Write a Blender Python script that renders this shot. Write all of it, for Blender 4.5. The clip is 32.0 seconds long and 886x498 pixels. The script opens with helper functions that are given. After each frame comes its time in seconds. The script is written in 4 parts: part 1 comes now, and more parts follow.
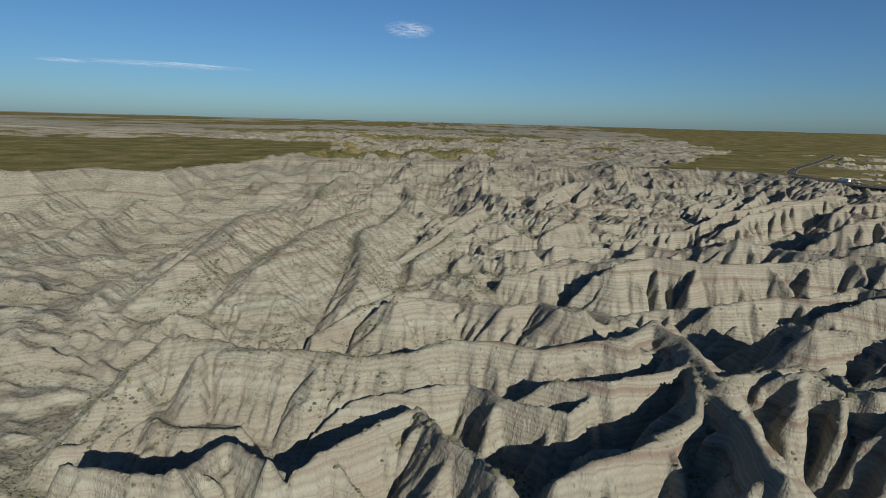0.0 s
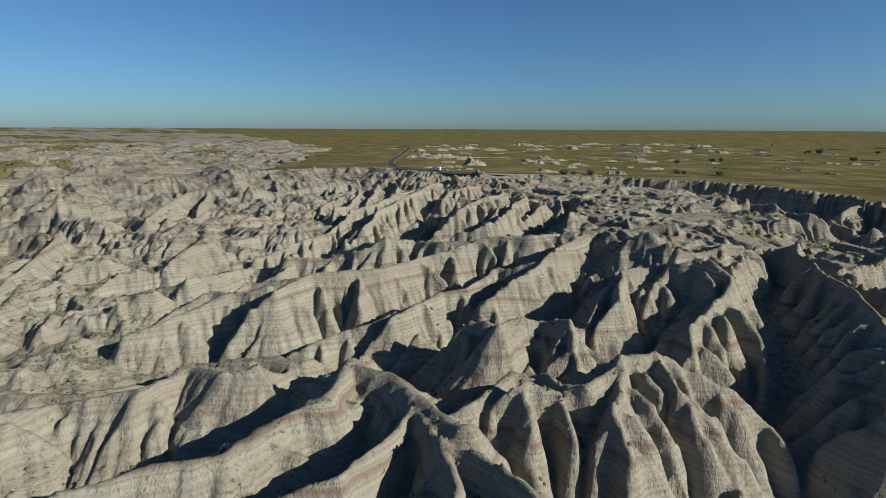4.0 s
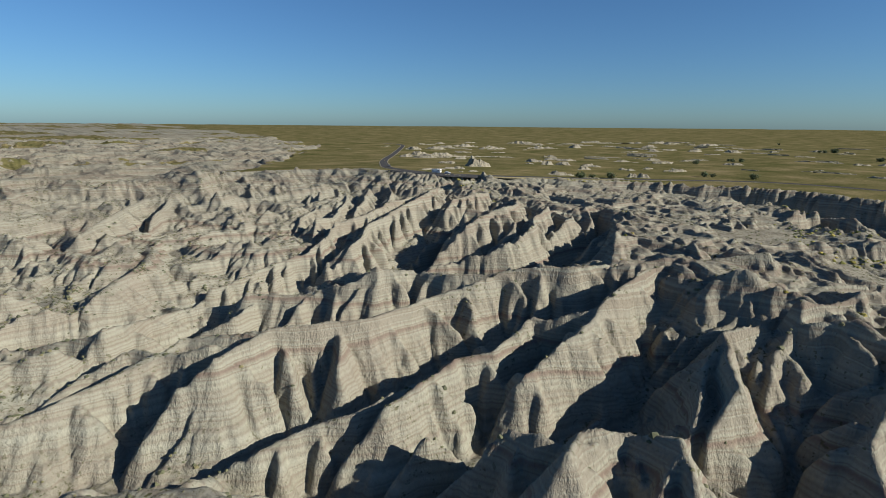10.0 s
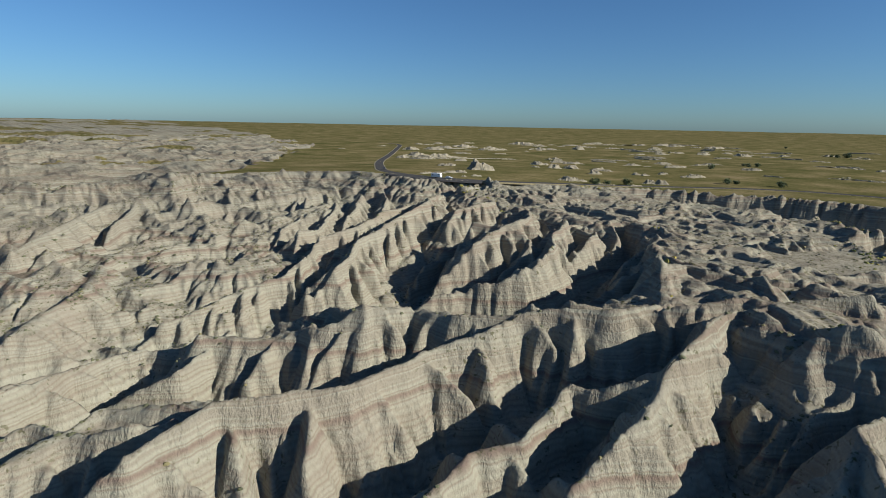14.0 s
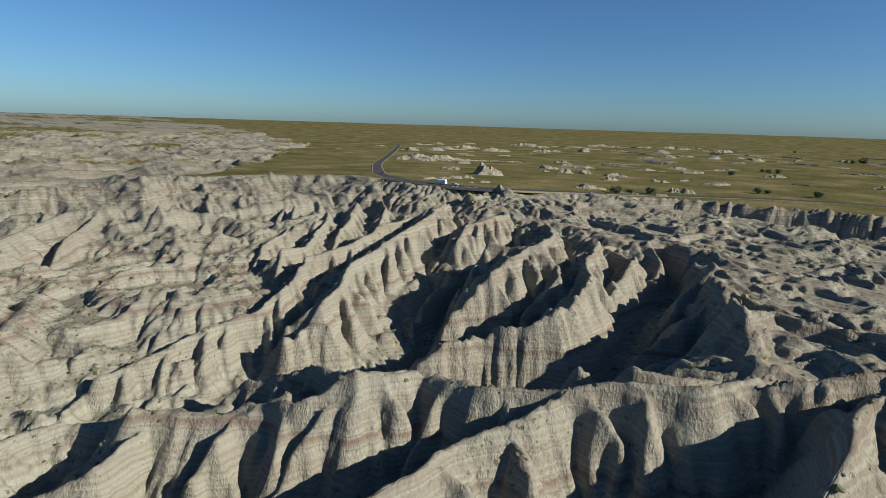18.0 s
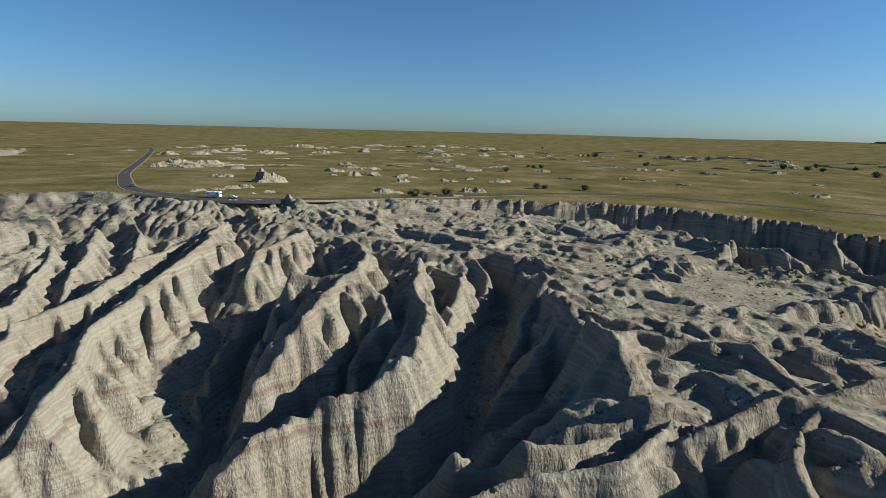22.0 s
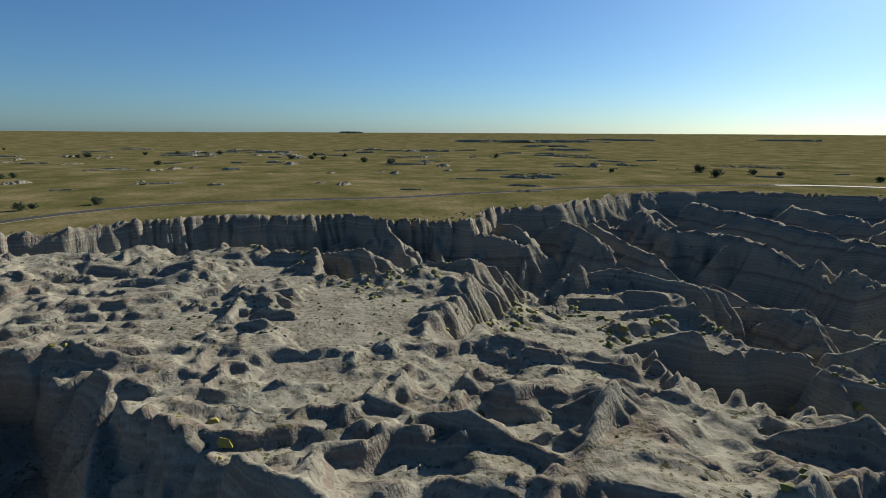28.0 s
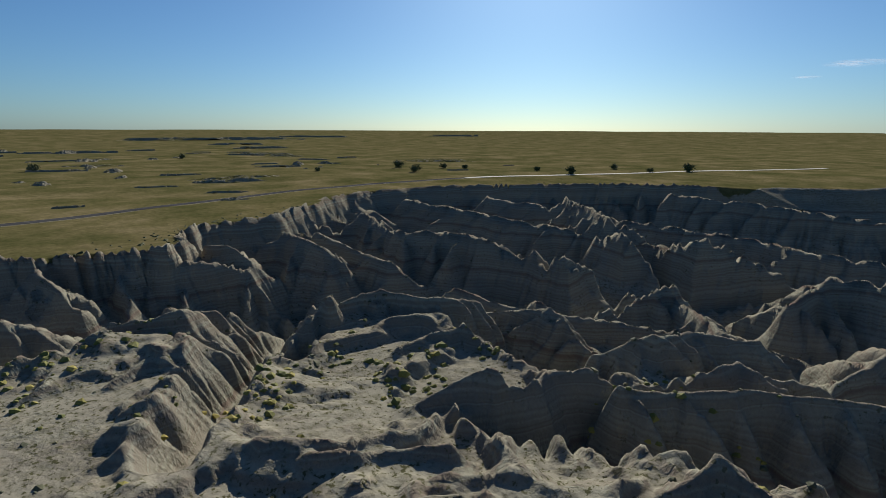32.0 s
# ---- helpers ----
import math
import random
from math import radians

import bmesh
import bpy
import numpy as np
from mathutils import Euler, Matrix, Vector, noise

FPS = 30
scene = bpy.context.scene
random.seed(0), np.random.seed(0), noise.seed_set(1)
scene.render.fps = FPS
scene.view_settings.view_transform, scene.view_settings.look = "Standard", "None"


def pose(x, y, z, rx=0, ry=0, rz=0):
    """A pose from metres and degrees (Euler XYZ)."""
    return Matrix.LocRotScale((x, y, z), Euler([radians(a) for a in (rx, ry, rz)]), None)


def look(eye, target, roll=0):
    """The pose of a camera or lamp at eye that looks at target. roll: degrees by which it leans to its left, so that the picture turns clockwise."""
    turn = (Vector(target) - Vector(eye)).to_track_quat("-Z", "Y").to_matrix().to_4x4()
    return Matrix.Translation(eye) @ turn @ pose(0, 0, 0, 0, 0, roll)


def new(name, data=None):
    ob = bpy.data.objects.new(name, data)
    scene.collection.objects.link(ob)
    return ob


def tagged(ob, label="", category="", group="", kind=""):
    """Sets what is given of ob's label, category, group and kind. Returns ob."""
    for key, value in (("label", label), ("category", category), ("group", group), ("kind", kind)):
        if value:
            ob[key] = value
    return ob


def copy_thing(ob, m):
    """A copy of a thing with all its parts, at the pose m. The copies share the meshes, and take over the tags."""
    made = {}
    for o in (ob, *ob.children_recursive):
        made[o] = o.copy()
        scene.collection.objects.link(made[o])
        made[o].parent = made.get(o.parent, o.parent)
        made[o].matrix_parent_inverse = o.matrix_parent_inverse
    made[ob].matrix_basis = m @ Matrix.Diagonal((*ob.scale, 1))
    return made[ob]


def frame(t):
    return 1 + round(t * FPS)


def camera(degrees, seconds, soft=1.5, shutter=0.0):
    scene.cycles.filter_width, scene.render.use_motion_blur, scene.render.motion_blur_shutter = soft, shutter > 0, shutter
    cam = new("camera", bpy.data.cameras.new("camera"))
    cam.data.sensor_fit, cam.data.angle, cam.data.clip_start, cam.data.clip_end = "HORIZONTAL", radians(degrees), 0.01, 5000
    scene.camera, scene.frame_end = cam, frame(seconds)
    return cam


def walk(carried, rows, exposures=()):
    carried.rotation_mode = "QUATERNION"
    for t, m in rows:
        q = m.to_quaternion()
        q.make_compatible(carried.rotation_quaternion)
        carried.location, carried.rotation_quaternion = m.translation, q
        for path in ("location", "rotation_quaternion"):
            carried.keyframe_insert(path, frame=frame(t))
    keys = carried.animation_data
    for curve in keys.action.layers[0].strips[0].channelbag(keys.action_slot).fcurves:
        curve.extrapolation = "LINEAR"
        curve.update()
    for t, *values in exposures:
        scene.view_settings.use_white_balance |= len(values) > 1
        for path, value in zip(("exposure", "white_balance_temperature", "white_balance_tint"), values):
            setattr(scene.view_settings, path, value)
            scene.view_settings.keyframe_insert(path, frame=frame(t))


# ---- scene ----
cam = camera(78.8, 32.0, soft=0.35)
METRES, EYE, TILT, LEAN, TURN = 320.0, 46.0, -13.28, -1.46, 0.0
ROWS = [
    (0.0, 0.0, 0.0, 0.0, 0.0, 0.0, -0.0),
    (0.5, -0.0022, 0.017, 0.0039, -0.09, 0.01, -0.02),
    (1.0, -0.0025, 0.0341, 0.0074, -1.93, 0.07, 0.5),
    (1.5, -0.0025, 0.0516, 0.0108, -10.7, -0.13, 2.87),
    (2.0, -0.0038, 0.0693, 0.0145, -23.22, -1.06, 5.97),
    (2.5, -0.005, 0.0863, 0.0187, -29.65, -1.84, 7.4),
    (3.0, -0.0018, 0.1016, 0.0217, -31.03, -2.01, 7.77),
    (3.5, 0.0028, 0.1163, 0.0252, -35.97, -2.76, 8.83),
    (4.0, 0.0061, 0.1303, 0.0289, -39.27, -3.33, 9.39),
    (4.5, 0.0123, 0.1445, 0.0323, -40.05, -3.47, 9.48),
    (6.5, 0.0462, 0.1974, 0.0441, -41.86, -3.94, 9.67),
    (7.0, 0.056, 0.2104, 0.0469, -41.49, -3.94, 9.63),
    (7.5, 0.0659, 0.2236, 0.0489, -41.1, -3.88, 9.56),
    (8.0, 0.0759, 0.2366, 0.0512, -40.75, -3.85, 9.47),
    (8.5, 0.0861, 0.2492, 0.0536, -40.45, -3.82, 9.41),
    (9.0, 0.0959, 0.262, 0.0558, -40.3, -3.78, 9.37),
    (9.5, 0.1058, 0.2744, 0.0584, -40.14, -3.76, 9.31),
    (10.0, 0.1156, 0.2866, 0.0607, -40.06, -3.74, 9.27),
    (10.5, 0.1253, 0.2987, 0.0631, -39.97, -3.7, 9.21),
    (11.0, 0.1351, 0.3107, 0.0658, -40.0, -3.72, 9.16),
    (11.5, 0.1449, 0.3227, 0.0687, -40.09, -3.73, 9.12),
    (12.0, 0.1543, 0.335, 0.0714, -40.17, -3.77, 9.08),
    (12.5, 0.1641, 0.3474, 0.0736, -40.24, -3.8, 8.99),
    (13.0, 0.1736, 0.36, 0.0759, -40.27, -3.8, 8.92),
    (13.5, 0.1834, 0.3721, 0.0795, -40.27, -3.85, 8.84),
    (14.0, 0.1925, 0.385, 0.0822, -40.41, -3.85, 8.74),
    (14.5, 0.2017, 0.3974, 0.0853, -40.48, -3.85, 8.7),
    (16.5, 0.2382, 0.4477, 0.0975, -40.72, -3.93, 8.46),
    (17.0, 0.2463, 0.4603, 0.1005, -40.72, -3.94, 8.37),
    (17.5, 0.2548, 0.473, 0.1032, -40.72, -3.94, 8.28),
    (18.0, 0.2629, 0.4855, 0.106, -40.7, -3.95, 8.16),
    (18.5, 0.2712, 0.4981, 0.1086, -40.67, -3.95, 8.03),
    (19.0, 0.2796, 0.5104, 0.1114, -40.66, -3.95, 7.95),
    (19.5, 0.2892, 0.5221, 0.1137, -43.2, -4.29, 8.39),
    (20.0, 0.2975, 0.5346, 0.1161, -48.96, -5.15, 9.32),
    (20.5, 0.3065, 0.5466, 0.1186, -51.02, -5.47, 9.58),
    (21.0, 0.3156, 0.558, 0.1213, -56.56, -6.45, 10.39),
    (21.5, 0.3264, 0.5684, 0.123, -60.87, -7.23, 10.94),
    (22.0, 0.3367, 0.5788, 0.1257, -64.16, -7.96, 11.22),
    (22.5, 0.3481, 0.5871, 0.1274, -65.56, -8.26, 11.33),
    (23.0, 0.3599, 0.5959, 0.1292, -71.62, -9.56, 11.91),
    (23.5, 0.3717, 0.6046, 0.1311, -74.49, -10.24, 12.05),
    (24.0, 0.3843, 0.6118, 0.1328, -74.33, -10.31, 11.98),
    (24.5, 0.3974, 0.6181, 0.1343, -73.67, -10.29, 11.93),
    (25.0, 0.4107, 0.6235, 0.1355, -73.34, -10.32, 11.89),
    (25.5, 0.4249, 0.6282, 0.1362, -79.06, -11.54, 12.18),
    (27.5, 0.4838, 0.6407, 0.1388, -100.77, -16.32, 12.02),
    (28.0, 0.4993, 0.6409, 0.1381, -114.41, -19.06, 11.24),
    (28.5, 0.5147, 0.6407, 0.1379, -123.93, -20.86, 10.07),
    (29.0, 0.5294, 0.6389, 0.1374, -129.12, -21.76, 9.22),
    (29.5, 0.5438, 0.6345, 0.1364, -135.72, -22.89, 8.19),
    (30.0, 0.5579, 0.6291, 0.1355, -141.11, -23.77, 7.25),
    (30.5, 0.5715, 0.6228, 0.134, -144.86, -24.3, 6.52),
    (31.0, 0.5847, 0.6153, 0.1325, -146.0, -24.5, 6.18),
    (31.5, 0.5969, 0.6065, 0.1305, -145.78, -24.42, 6.19),
    (32.0, 0.6079, 0.5982, 0.1292, -145.76, -24.29, 6.1),
]
walk(cam, [(t, pose(0, 0, EYE, TILT, LEAN, TURN) @ pose(METRES * x, METRES * y, METRES * z, 90 + pitch, roll, yaw)) for t, x, y, z, yaw, pitch, roll in ROWS], ((0.0, 0.2), (4.0, 0.45), (14.0, 0.6), (20.0, 0.56), (24.0, 0.86), (28.0, 0.52), (32.0, 0.25)))

# ---- world, sun and exposure ----
SUN_TURN, SUN_UP = 155.0, 26.0  # degrees clockwise from +y to the sun, and its height
world = bpy.data.worlds.new("world")
scene.world = world
world.use_nodes = True
wn = world.node_tree
sky = wn.nodes.new("ShaderNodeTexSky")
sky.sky_type, sky.sun_disc = "NISHITA", False
sky.sun_elevation, sky.sun_rotation = radians(SUN_UP), radians(SUN_TURN)
sky.altitude, sky.air_density, sky.dust_density, sky.ozone_density = 800, 1.0, 0.9, 5.0
wn.nodes["Background"].inputs["Strength"].default_value = 0.0515
tint = wn.nodes.new("ShaderNodeMix")
tint.data_type, tint.blend_type = "RGBA", "MULTIPLY"
tint.inputs[0].default_value, tint.inputs[7].default_value = 1.0, (0.72, 1.0, 1.20, 1)
wn.links.new(sky.outputs[0], tint.inputs[6])
wn.links.new(tint.outputs[2], wn.nodes["Background"].inputs["Color"])
sun = new("sun", bpy.data.lights.new("sun", "SUN"))
sun.data.energy, sun.data.angle, sun.data.color = 5.0, radians(0.5), (1.0, 0.95, 0.87)
sun_way = Vector((math.sin(radians(SUN_TURN)) * math.cos(radians(SUN_UP)), math.cos(radians(SUN_TURN)) * math.cos(radians(SUN_UP)), math.sin(radians(SUN_UP))))
sun.matrix_world = look(sun_way * 900, (0, 0, 0))


# ---- materials ----
def material(name):
    m = bpy.data.materials.new(name)
    m.use_nodes = True
    return m, m.node_tree, m.node_tree.nodes["Principled BSDF"]


def node(tree, kind, **sets):
    n = tree.nodes.new(kind)
    for key, value in sets.items():
        n.inputs[key].default_value = value
    return n


def mix(tree, fac, a, b, blend="MIX"):
    n = tree.nodes.new("ShaderNodeMix")
    n.data_type, n.blend_type = "RGBA", blend
    for i, v in ((0, fac), (6, a), (7, b)):
        if hasattr(v, "links"):
            tree.links.new(v, n.inputs[i])
        else:
            n.inputs[i].default_value = v
    return n.outputs[2]


def ramp(tree, value, stops):
    n = tree.nodes.new("ShaderNodeValToRGB")
    e = n.color_ramp.elements
    while len(e) < len(stops):
        e.new(0.5)
    for el, (p, c) in zip(e, stops):
        el.position, el.color = p, (*c, 1) if len(c) == 3 else (c[0], c[0], c[0], 1)
    tree.links.new(value, n.inputs[0])
    return n.outputs[0]


def noise_tex(tree, scale, detail=4, rough=0.55, stretch=None):
    g = tree.nodes.new("ShaderNodeNewGeometry")
    n = node(tree, "ShaderNodeTexNoise", Scale=scale, Detail=detail, Roughness=rough)
    if stretch:
        mp = tree.nodes.new("ShaderNodeMapping")
        mp.inputs["Scale"].default_value = stretch
        tree.links.new(g.outputs["Position"], mp.inputs[0])
        tree.links.new(mp.outputs[0], n.inputs["Vector"])
    else:
        tree.links.new(g.outputs["Position"], n.inputs["Vector"])
    return n.outputs["Fac"]


def mathn(tree, op, a, b=0.0, clamp=False):
    n = tree.nodes.new("ShaderNodeMath")
    n.operation, n.use_clamp = op, clamp
    for i, v in ((0, a), (1, b)):
        if hasattr(v, "links"):
            tree.links.new(v, n.inputs[i])
        else:
            n.inputs[i].default_value = v
    return n.outputs[0]


def bumped(tree, bsdf, height, strength, distance):
    b = node(tree, "ShaderNodeBump", Strength=strength, Distance=distance)
    tree.links.new(height, b.inputs["Height"])
    tree.links.new(b.outputs[0], bsdf.inputs["Normal"])


def ground_material():
    m, t, b = material("badlands_clay_and_prairie")
    geo = t.nodes.new("ShaderNodeNewGeometry")
    sep = t.nodes.new("ShaderNodeSeparateXYZ")
    t.links.new(geo.outputs["Position"], sep.inputs[0])
    nrm = t.nodes.new("ShaderNodeSeparateXYZ")
    t.links.new(geo.outputs["True Normal"], nrm.inputs[0])
    # bedding planes: level bands, faintly waved
    wave = noise_tex(t, 0.02, 3)
    z = mathn(t, "ADD", sep.outputs[2], mathn(t, "MULTIPLY", wave, 8.0))
    zc = t.nodes.new("ShaderNodeCombineXYZ")
    t.links.new(z, zc.inputs[2])
    bands = node(t, "ShaderNodeTexNoise", Scale=0.24, Detail=2.0, Roughness=0.5)
    t.links.new(zc.outputs[0], bands.inputs["Vector"])
    clay = ramp(t, bands.outputs["Fac"], [(0.34, (0.172, 0.135, 0.107)), (0.42, (0.243, 0.235, 0.18)), (0.47, (0.192, 0.167, 0.131)), (0.52, (0.258, 0.252, 0.196)), (0.57, (0.21, 0.192, 0.15)), (0.64, (0.27, 0.266, 0.21))])
    pink = ramp(t, noise_tex(t, 0.035, 4), [(0.5, (0,)), (0.7, (1,))])
    clay = mix(t, mathn(t, "MULTIPLY", pink, 0.35), clay, (0.205, 0.166, 0.131, 1))
    grain = noise_tex(t, 1.6, 6, 0.65)
    clay = mix(t, 0.45, clay, ramp(t, grain, [(0.25, (0.7, 0.68, 0.65)), (0.75, (1.24, 1.24, 1.22))]), "MULTIPLY")
    # scattered low sage on the gentler slopes
    up = nrm.outputs[2]
    at = t.nodes.new("ShaderNodeAttribute")
    at.attribute_name = "grass"
    at2 = t.nodes.new("ShaderNodeAttribute")
    at2.attribute_name = "sage"
    spots = ramp(t, noise_tex(t, 1.0, 3, 0.6), [(0.575, (0,)), (0.62, (1,))])
    clump = ramp(t, noise_tex(t, 0.06, 4), [(0.38, (0,)), (0.58, (1,))])
    sage = mathn(t, "MULTIPLY", mathn(t, "MULTIPLY", spots, clump), at2.outputs["Fac"])
    sage = mathn(t, "ADD", sage, mathn(t, "MULTIPLY", mathn(t, "MULTIPLY", ramp(t, noise_tex(t, 0.5, 5, 0.7), [(0.45, (0,)), (0.6, (1,))]), ramp(t, at2.outputs["Fac"], [(0.6, (0,)), (1.0, (1,))])), 0.4), True)
    silt = mathn(t, "MULTIPLY", ramp(t, at2.outputs["Fac"], [(0.8, (0,)), (0.97, (1,))]), mathn(t, "MULTIPLY", ramp(t, noise_tex(t, 0.11, 5, 0.6), [(0.35, (0,)), (0.6, (0.85,))]), ramp(t, mathn(t, "MULTIPLY", mathn(t, "ADD", sep.outputs[2], 30.0), 0.02), [(0.40, (0,)), (0.46, (1,))])))
    clay = mix(t, silt, clay, mix(t, noise_tex(t, 0.7, 5, 0.7), (0.255, 0.232, 0.172, 1), (0.35, 0.325, 0.25, 1)))
    dots = mathn(t, "MULTIPLY", ramp(t, noise_tex(t, 0.75, 3, 0.6), [(0.62, (0,)), (0.655, (1,))]), ramp(t, noise_tex(t, 0.045, 4), [(0.42, (0,)), (0.58, (0.75,))]))
    clay = mix(t, mathn(t, "MAXIMUM", sage, mathn(t, "MULTIPLY", dots, mathn(t, "SUBTRACT", 1.0, silt))), clay, (0.08, 0.077, 0.04, 1))
    # prairie
    patch = noise_tex(t, 0.02, 7, 0.68)
    grass = ramp(t, patch, [(0.34, (0.072, 0.073, 0.028)), (0.45, (0.104, 0.096, 0.041)), (0.54, (0.138, 0.118, 0.055)), (0.66, (0.20, 0.162, 0.088))])
    grass = mix(t, 0.7, grass, ramp(t, noise_tex(t, 0.35, 5, 0.7), [(0.3, (0.6, 0.62, 0.55)), (0.7, (1.3, 1.27, 1.2))]), "MULTIPLY")
    edge = mathn(t, "ADD", at.outputs["Fac"], mathn(t, "MULTIPLY", mathn(t, "SUBTRACT", noise_tex(t, 0.3, 5, 0.65), 0.5), 0.9))
    mask = ramp(t, edge, [(0.42, (0,)), (0.56, (1,))])
    t.links.new(mix(t, mask, clay, grass), b.inputs["Base Color"])
    b.inputs["Roughness"].default_value = 0.95
    b.inputs["Specular IOR Level"].default_value = 0.0
    rid = t.nodes.new("ShaderNodeTexNoise")
    rid.noise_type = "RIDGED_MULTIFRACTAL"
    for key, v in (("Scale", 0.16), ("Detail", 9.0), ("Roughness", 0.6), ("Lacunarity", 2.1)):
        rid.inputs[key].default_value = v
    t.links.new(geo.outputs["Position"], rid.inputs["Vector"])
    fine = mathn(t, "MULTIPLY", noise_tex(t, 0.7, 7, 0.62), 0.8)
    steep = ramp(t, up, [(0.6, (1,)), (0.88, (0.15,))])
    rill = mathn(t, "ABSOLUTE", mathn(t, "SUBTRACT", noise_tex(t, 0.8, 3, 0.6, (1, 1, 0.12)), 0.5))
    h = mathn(t, "ADD", mathn(t, "ADD", fine, mathn(t, "MULTIPLY", mathn(t, "MULTIPLY", rill, steep), 0.95)), mathn(t, "MULTIPLY", rid.outputs["Fac"], 0.5))
    h = mathn(t, "MULTIPLY", h, mathn(t, "SUBTRACT", 1.0, mathn(t, "MULTIPLY", mathn(t, "MAXIMUM", mask, silt), 0.78)))
    bumped(t, b, h, 0.8, 0.8)
    return m


# ---- the land: a height raster from a plan of crests, table lands and channels ----
STEP, X0, X1, Y0, Y1 = 0.84, -150.0, 490.0, -310.0, 590.0
gx, gy = np.arange(X0, X1, STEP), np.arange(Y0, Y1, STEP)


def smooth(v, a, b):
    u = np.clip((v - a) / (b - a), 0, 1)
    return u * u * (3 - 2 * u)


TABLES = {}


def lattice(x, y, seed):
    if seed not in TABLES:
        TABLES[seed] = np.random.RandomState(seed).rand(256, 256)
    table = TABLES[seed]
    xi, yi = np.floor(x).astype(int), np.floor(y).astype(int)
    u, v = x - xi, y - yi
    u, v = u * u * (3 - 2 * u), v * v * (3 - 2 * v)
    a, b, c, d = xi & 255, (xi + 1) & 255, yi & 255, (yi + 1) & 255
    return (table[a, c] * (1 - u) + table[b, c] * u) * (1 - v) + (table[a, d] * (1 - u) + table[b, d] * u) * v


def fbm(x, y, size, octaves, seed, rough=0.5):
    total, amp, norm = 0, 1.0, 0
    for i in range(octaves):
        total = total + amp * (lattice(x / size + 17 * i, y / size + 31 * i, seed + i) - 0.5)
        norm, amp, size = norm + amp, amp * rough, size / 2.03
    return 2 * total / norm


def ridged(x, y, size, octaves, seed, rough=0.5):
    total, amp, norm = 0, 1.0, 0
    for i in range(octaves):
        total = total + amp * (1 - np.abs(2 * lattice(x / size + 7 * i, y / size + 3 * i, seed + i) - 1))
        norm, amp, size = norm + amp, amp * rough, size / 2.1
    return total / norm


GX, GY = np.meshgrid(gx, gy)
WX = GX + 3.0 * fbm(GX, GY, 22, 4, 11)
WY = GY + 3.0 * fbm(GX, GY, 22, 4, 41)


def window(points, reach):
    xs, ys = [p[0] for p in points], [p[1] for p in points]
    i0, i1 = np.searchsorted(gx, [min(xs) - reach, max(xs) + reach])
    j0, j1 = np.searchsorted(gy, [min(ys) - reach, max(ys) + reach])
    return (slice(j0, j1), slice(i0, i1)) if i1 > i0 and j1 > j0 else None


def along(p, q, x, y):
    """How far along pq the nearest point lies, and how far off it is."""
    dx, dy = q[0] - p[0], q[1] - p[1]
    n = dx * dx + dy * dy + 1e-9
    u = np.clip(((x - p[0]) * dx + (y - p[1]) * dy) / n, 0, 1)
    return u, np.hypot(x - p[0] - u * dx, y - p[1] - u * dy)


def crest(points, steep=1.08, reach=36, flute=1.0, seed=0, round_top=0.7, foot=0.0):
    """Raises a ridge whose crest runs through points, with fluted flanks."""
    for p, q in zip(points, points[1:]):
        w = window((p, q), reach)
        if w is None:
            continue
        x, y = WX[w], WY[w]
        u, d = along(p, q, x, y)
        run = math.hypot(q[0] - p[0], q[1] - p[1])
        s = u * run + 13.7 * p[0] + 7.1 * p[1]
        side = np.sign((x - p[0]) * (q[1] - p[1]) - (y - p[1]) * (q[0] - p[0]))
        rill = 0.55 * np.abs(lattice(s / 5.4 + 50 * side, d / 22 + 9, 77 + seed) - 0.5) + 0.6 * np.abs(lattice(s / 2.4 + 20 * side, d / 12, 91) - 0.5) + 0.5 * np.abs(lattice(s / 1.4 + 70 * side, d / 9, 93) - 0.5)
        e = np.sqrt(d * d + round_top ** 2) - round_top
        z = p[2] + u * (q[2] - p[2]) - steep * (0.72 * e + 5.5 * (1 - np.exp(-e / 11))) - flute * 6.2 * rill * smooth(d, 0.3, 7) * (0.4 + 1.2 * lattice(s / 23, d / 40, 33))
        if foot:
            z = np.maximum(z, p[2] + u * (q[2] - p[2]) - foot - 0.5 * e - 2.6 * rill)
        H[w] = np.maximum(H[w], z)


def ridge(points, steep=1.08, spur=17.0, drop=0.62, length=18.0, seed=0, round_top=0.7, flute=1.0, foot=11.0):
    """A crest with spurs that leave it on both sides."""
    rnd = random.Random(seed * 131 + len(points))
    crest(points, steep, seed=seed, round_top=round_top, flute=flute, foot=foot)
    if not spur:
        return
    side = 1
    for p, q in zip(points, points[1:]):
        run = math.hypot(q[0] - p[0], q[1] - p[1])
        if run < 1:
            continue
        way = math.atan2(q[1] - p[1], q[0] - p[0])
        n = max(1, round(run / spur * 2))
        for i in range(n):
            side = -side
            u = (i + rnd.uniform(0.2, 0.8)) / n
            a = way + side * radians(rnd.uniform(50, 82))
            x, y, z = (p[k] + u * (q[k] - p[k]) for k in range(3))
            l, f = length * rnd.uniform(0.5, 1.1), drop * rnd.uniform(0.8, 1.25)
            pts = [(x, y, z - 0.6)]
            for k in range(3):
                a += radians(rnd.uniform(-16, 16))
                x, y, z = x + l / 3 * math.cos(a), y + l / 3 * math.sin(a), z - l / 3 * f * (0.8 + 0.2 * k)
                pts.append((x, y, z))
            crest(pts, steep * 1.05, 21, 0.8 * flute, seed + i, round_top)


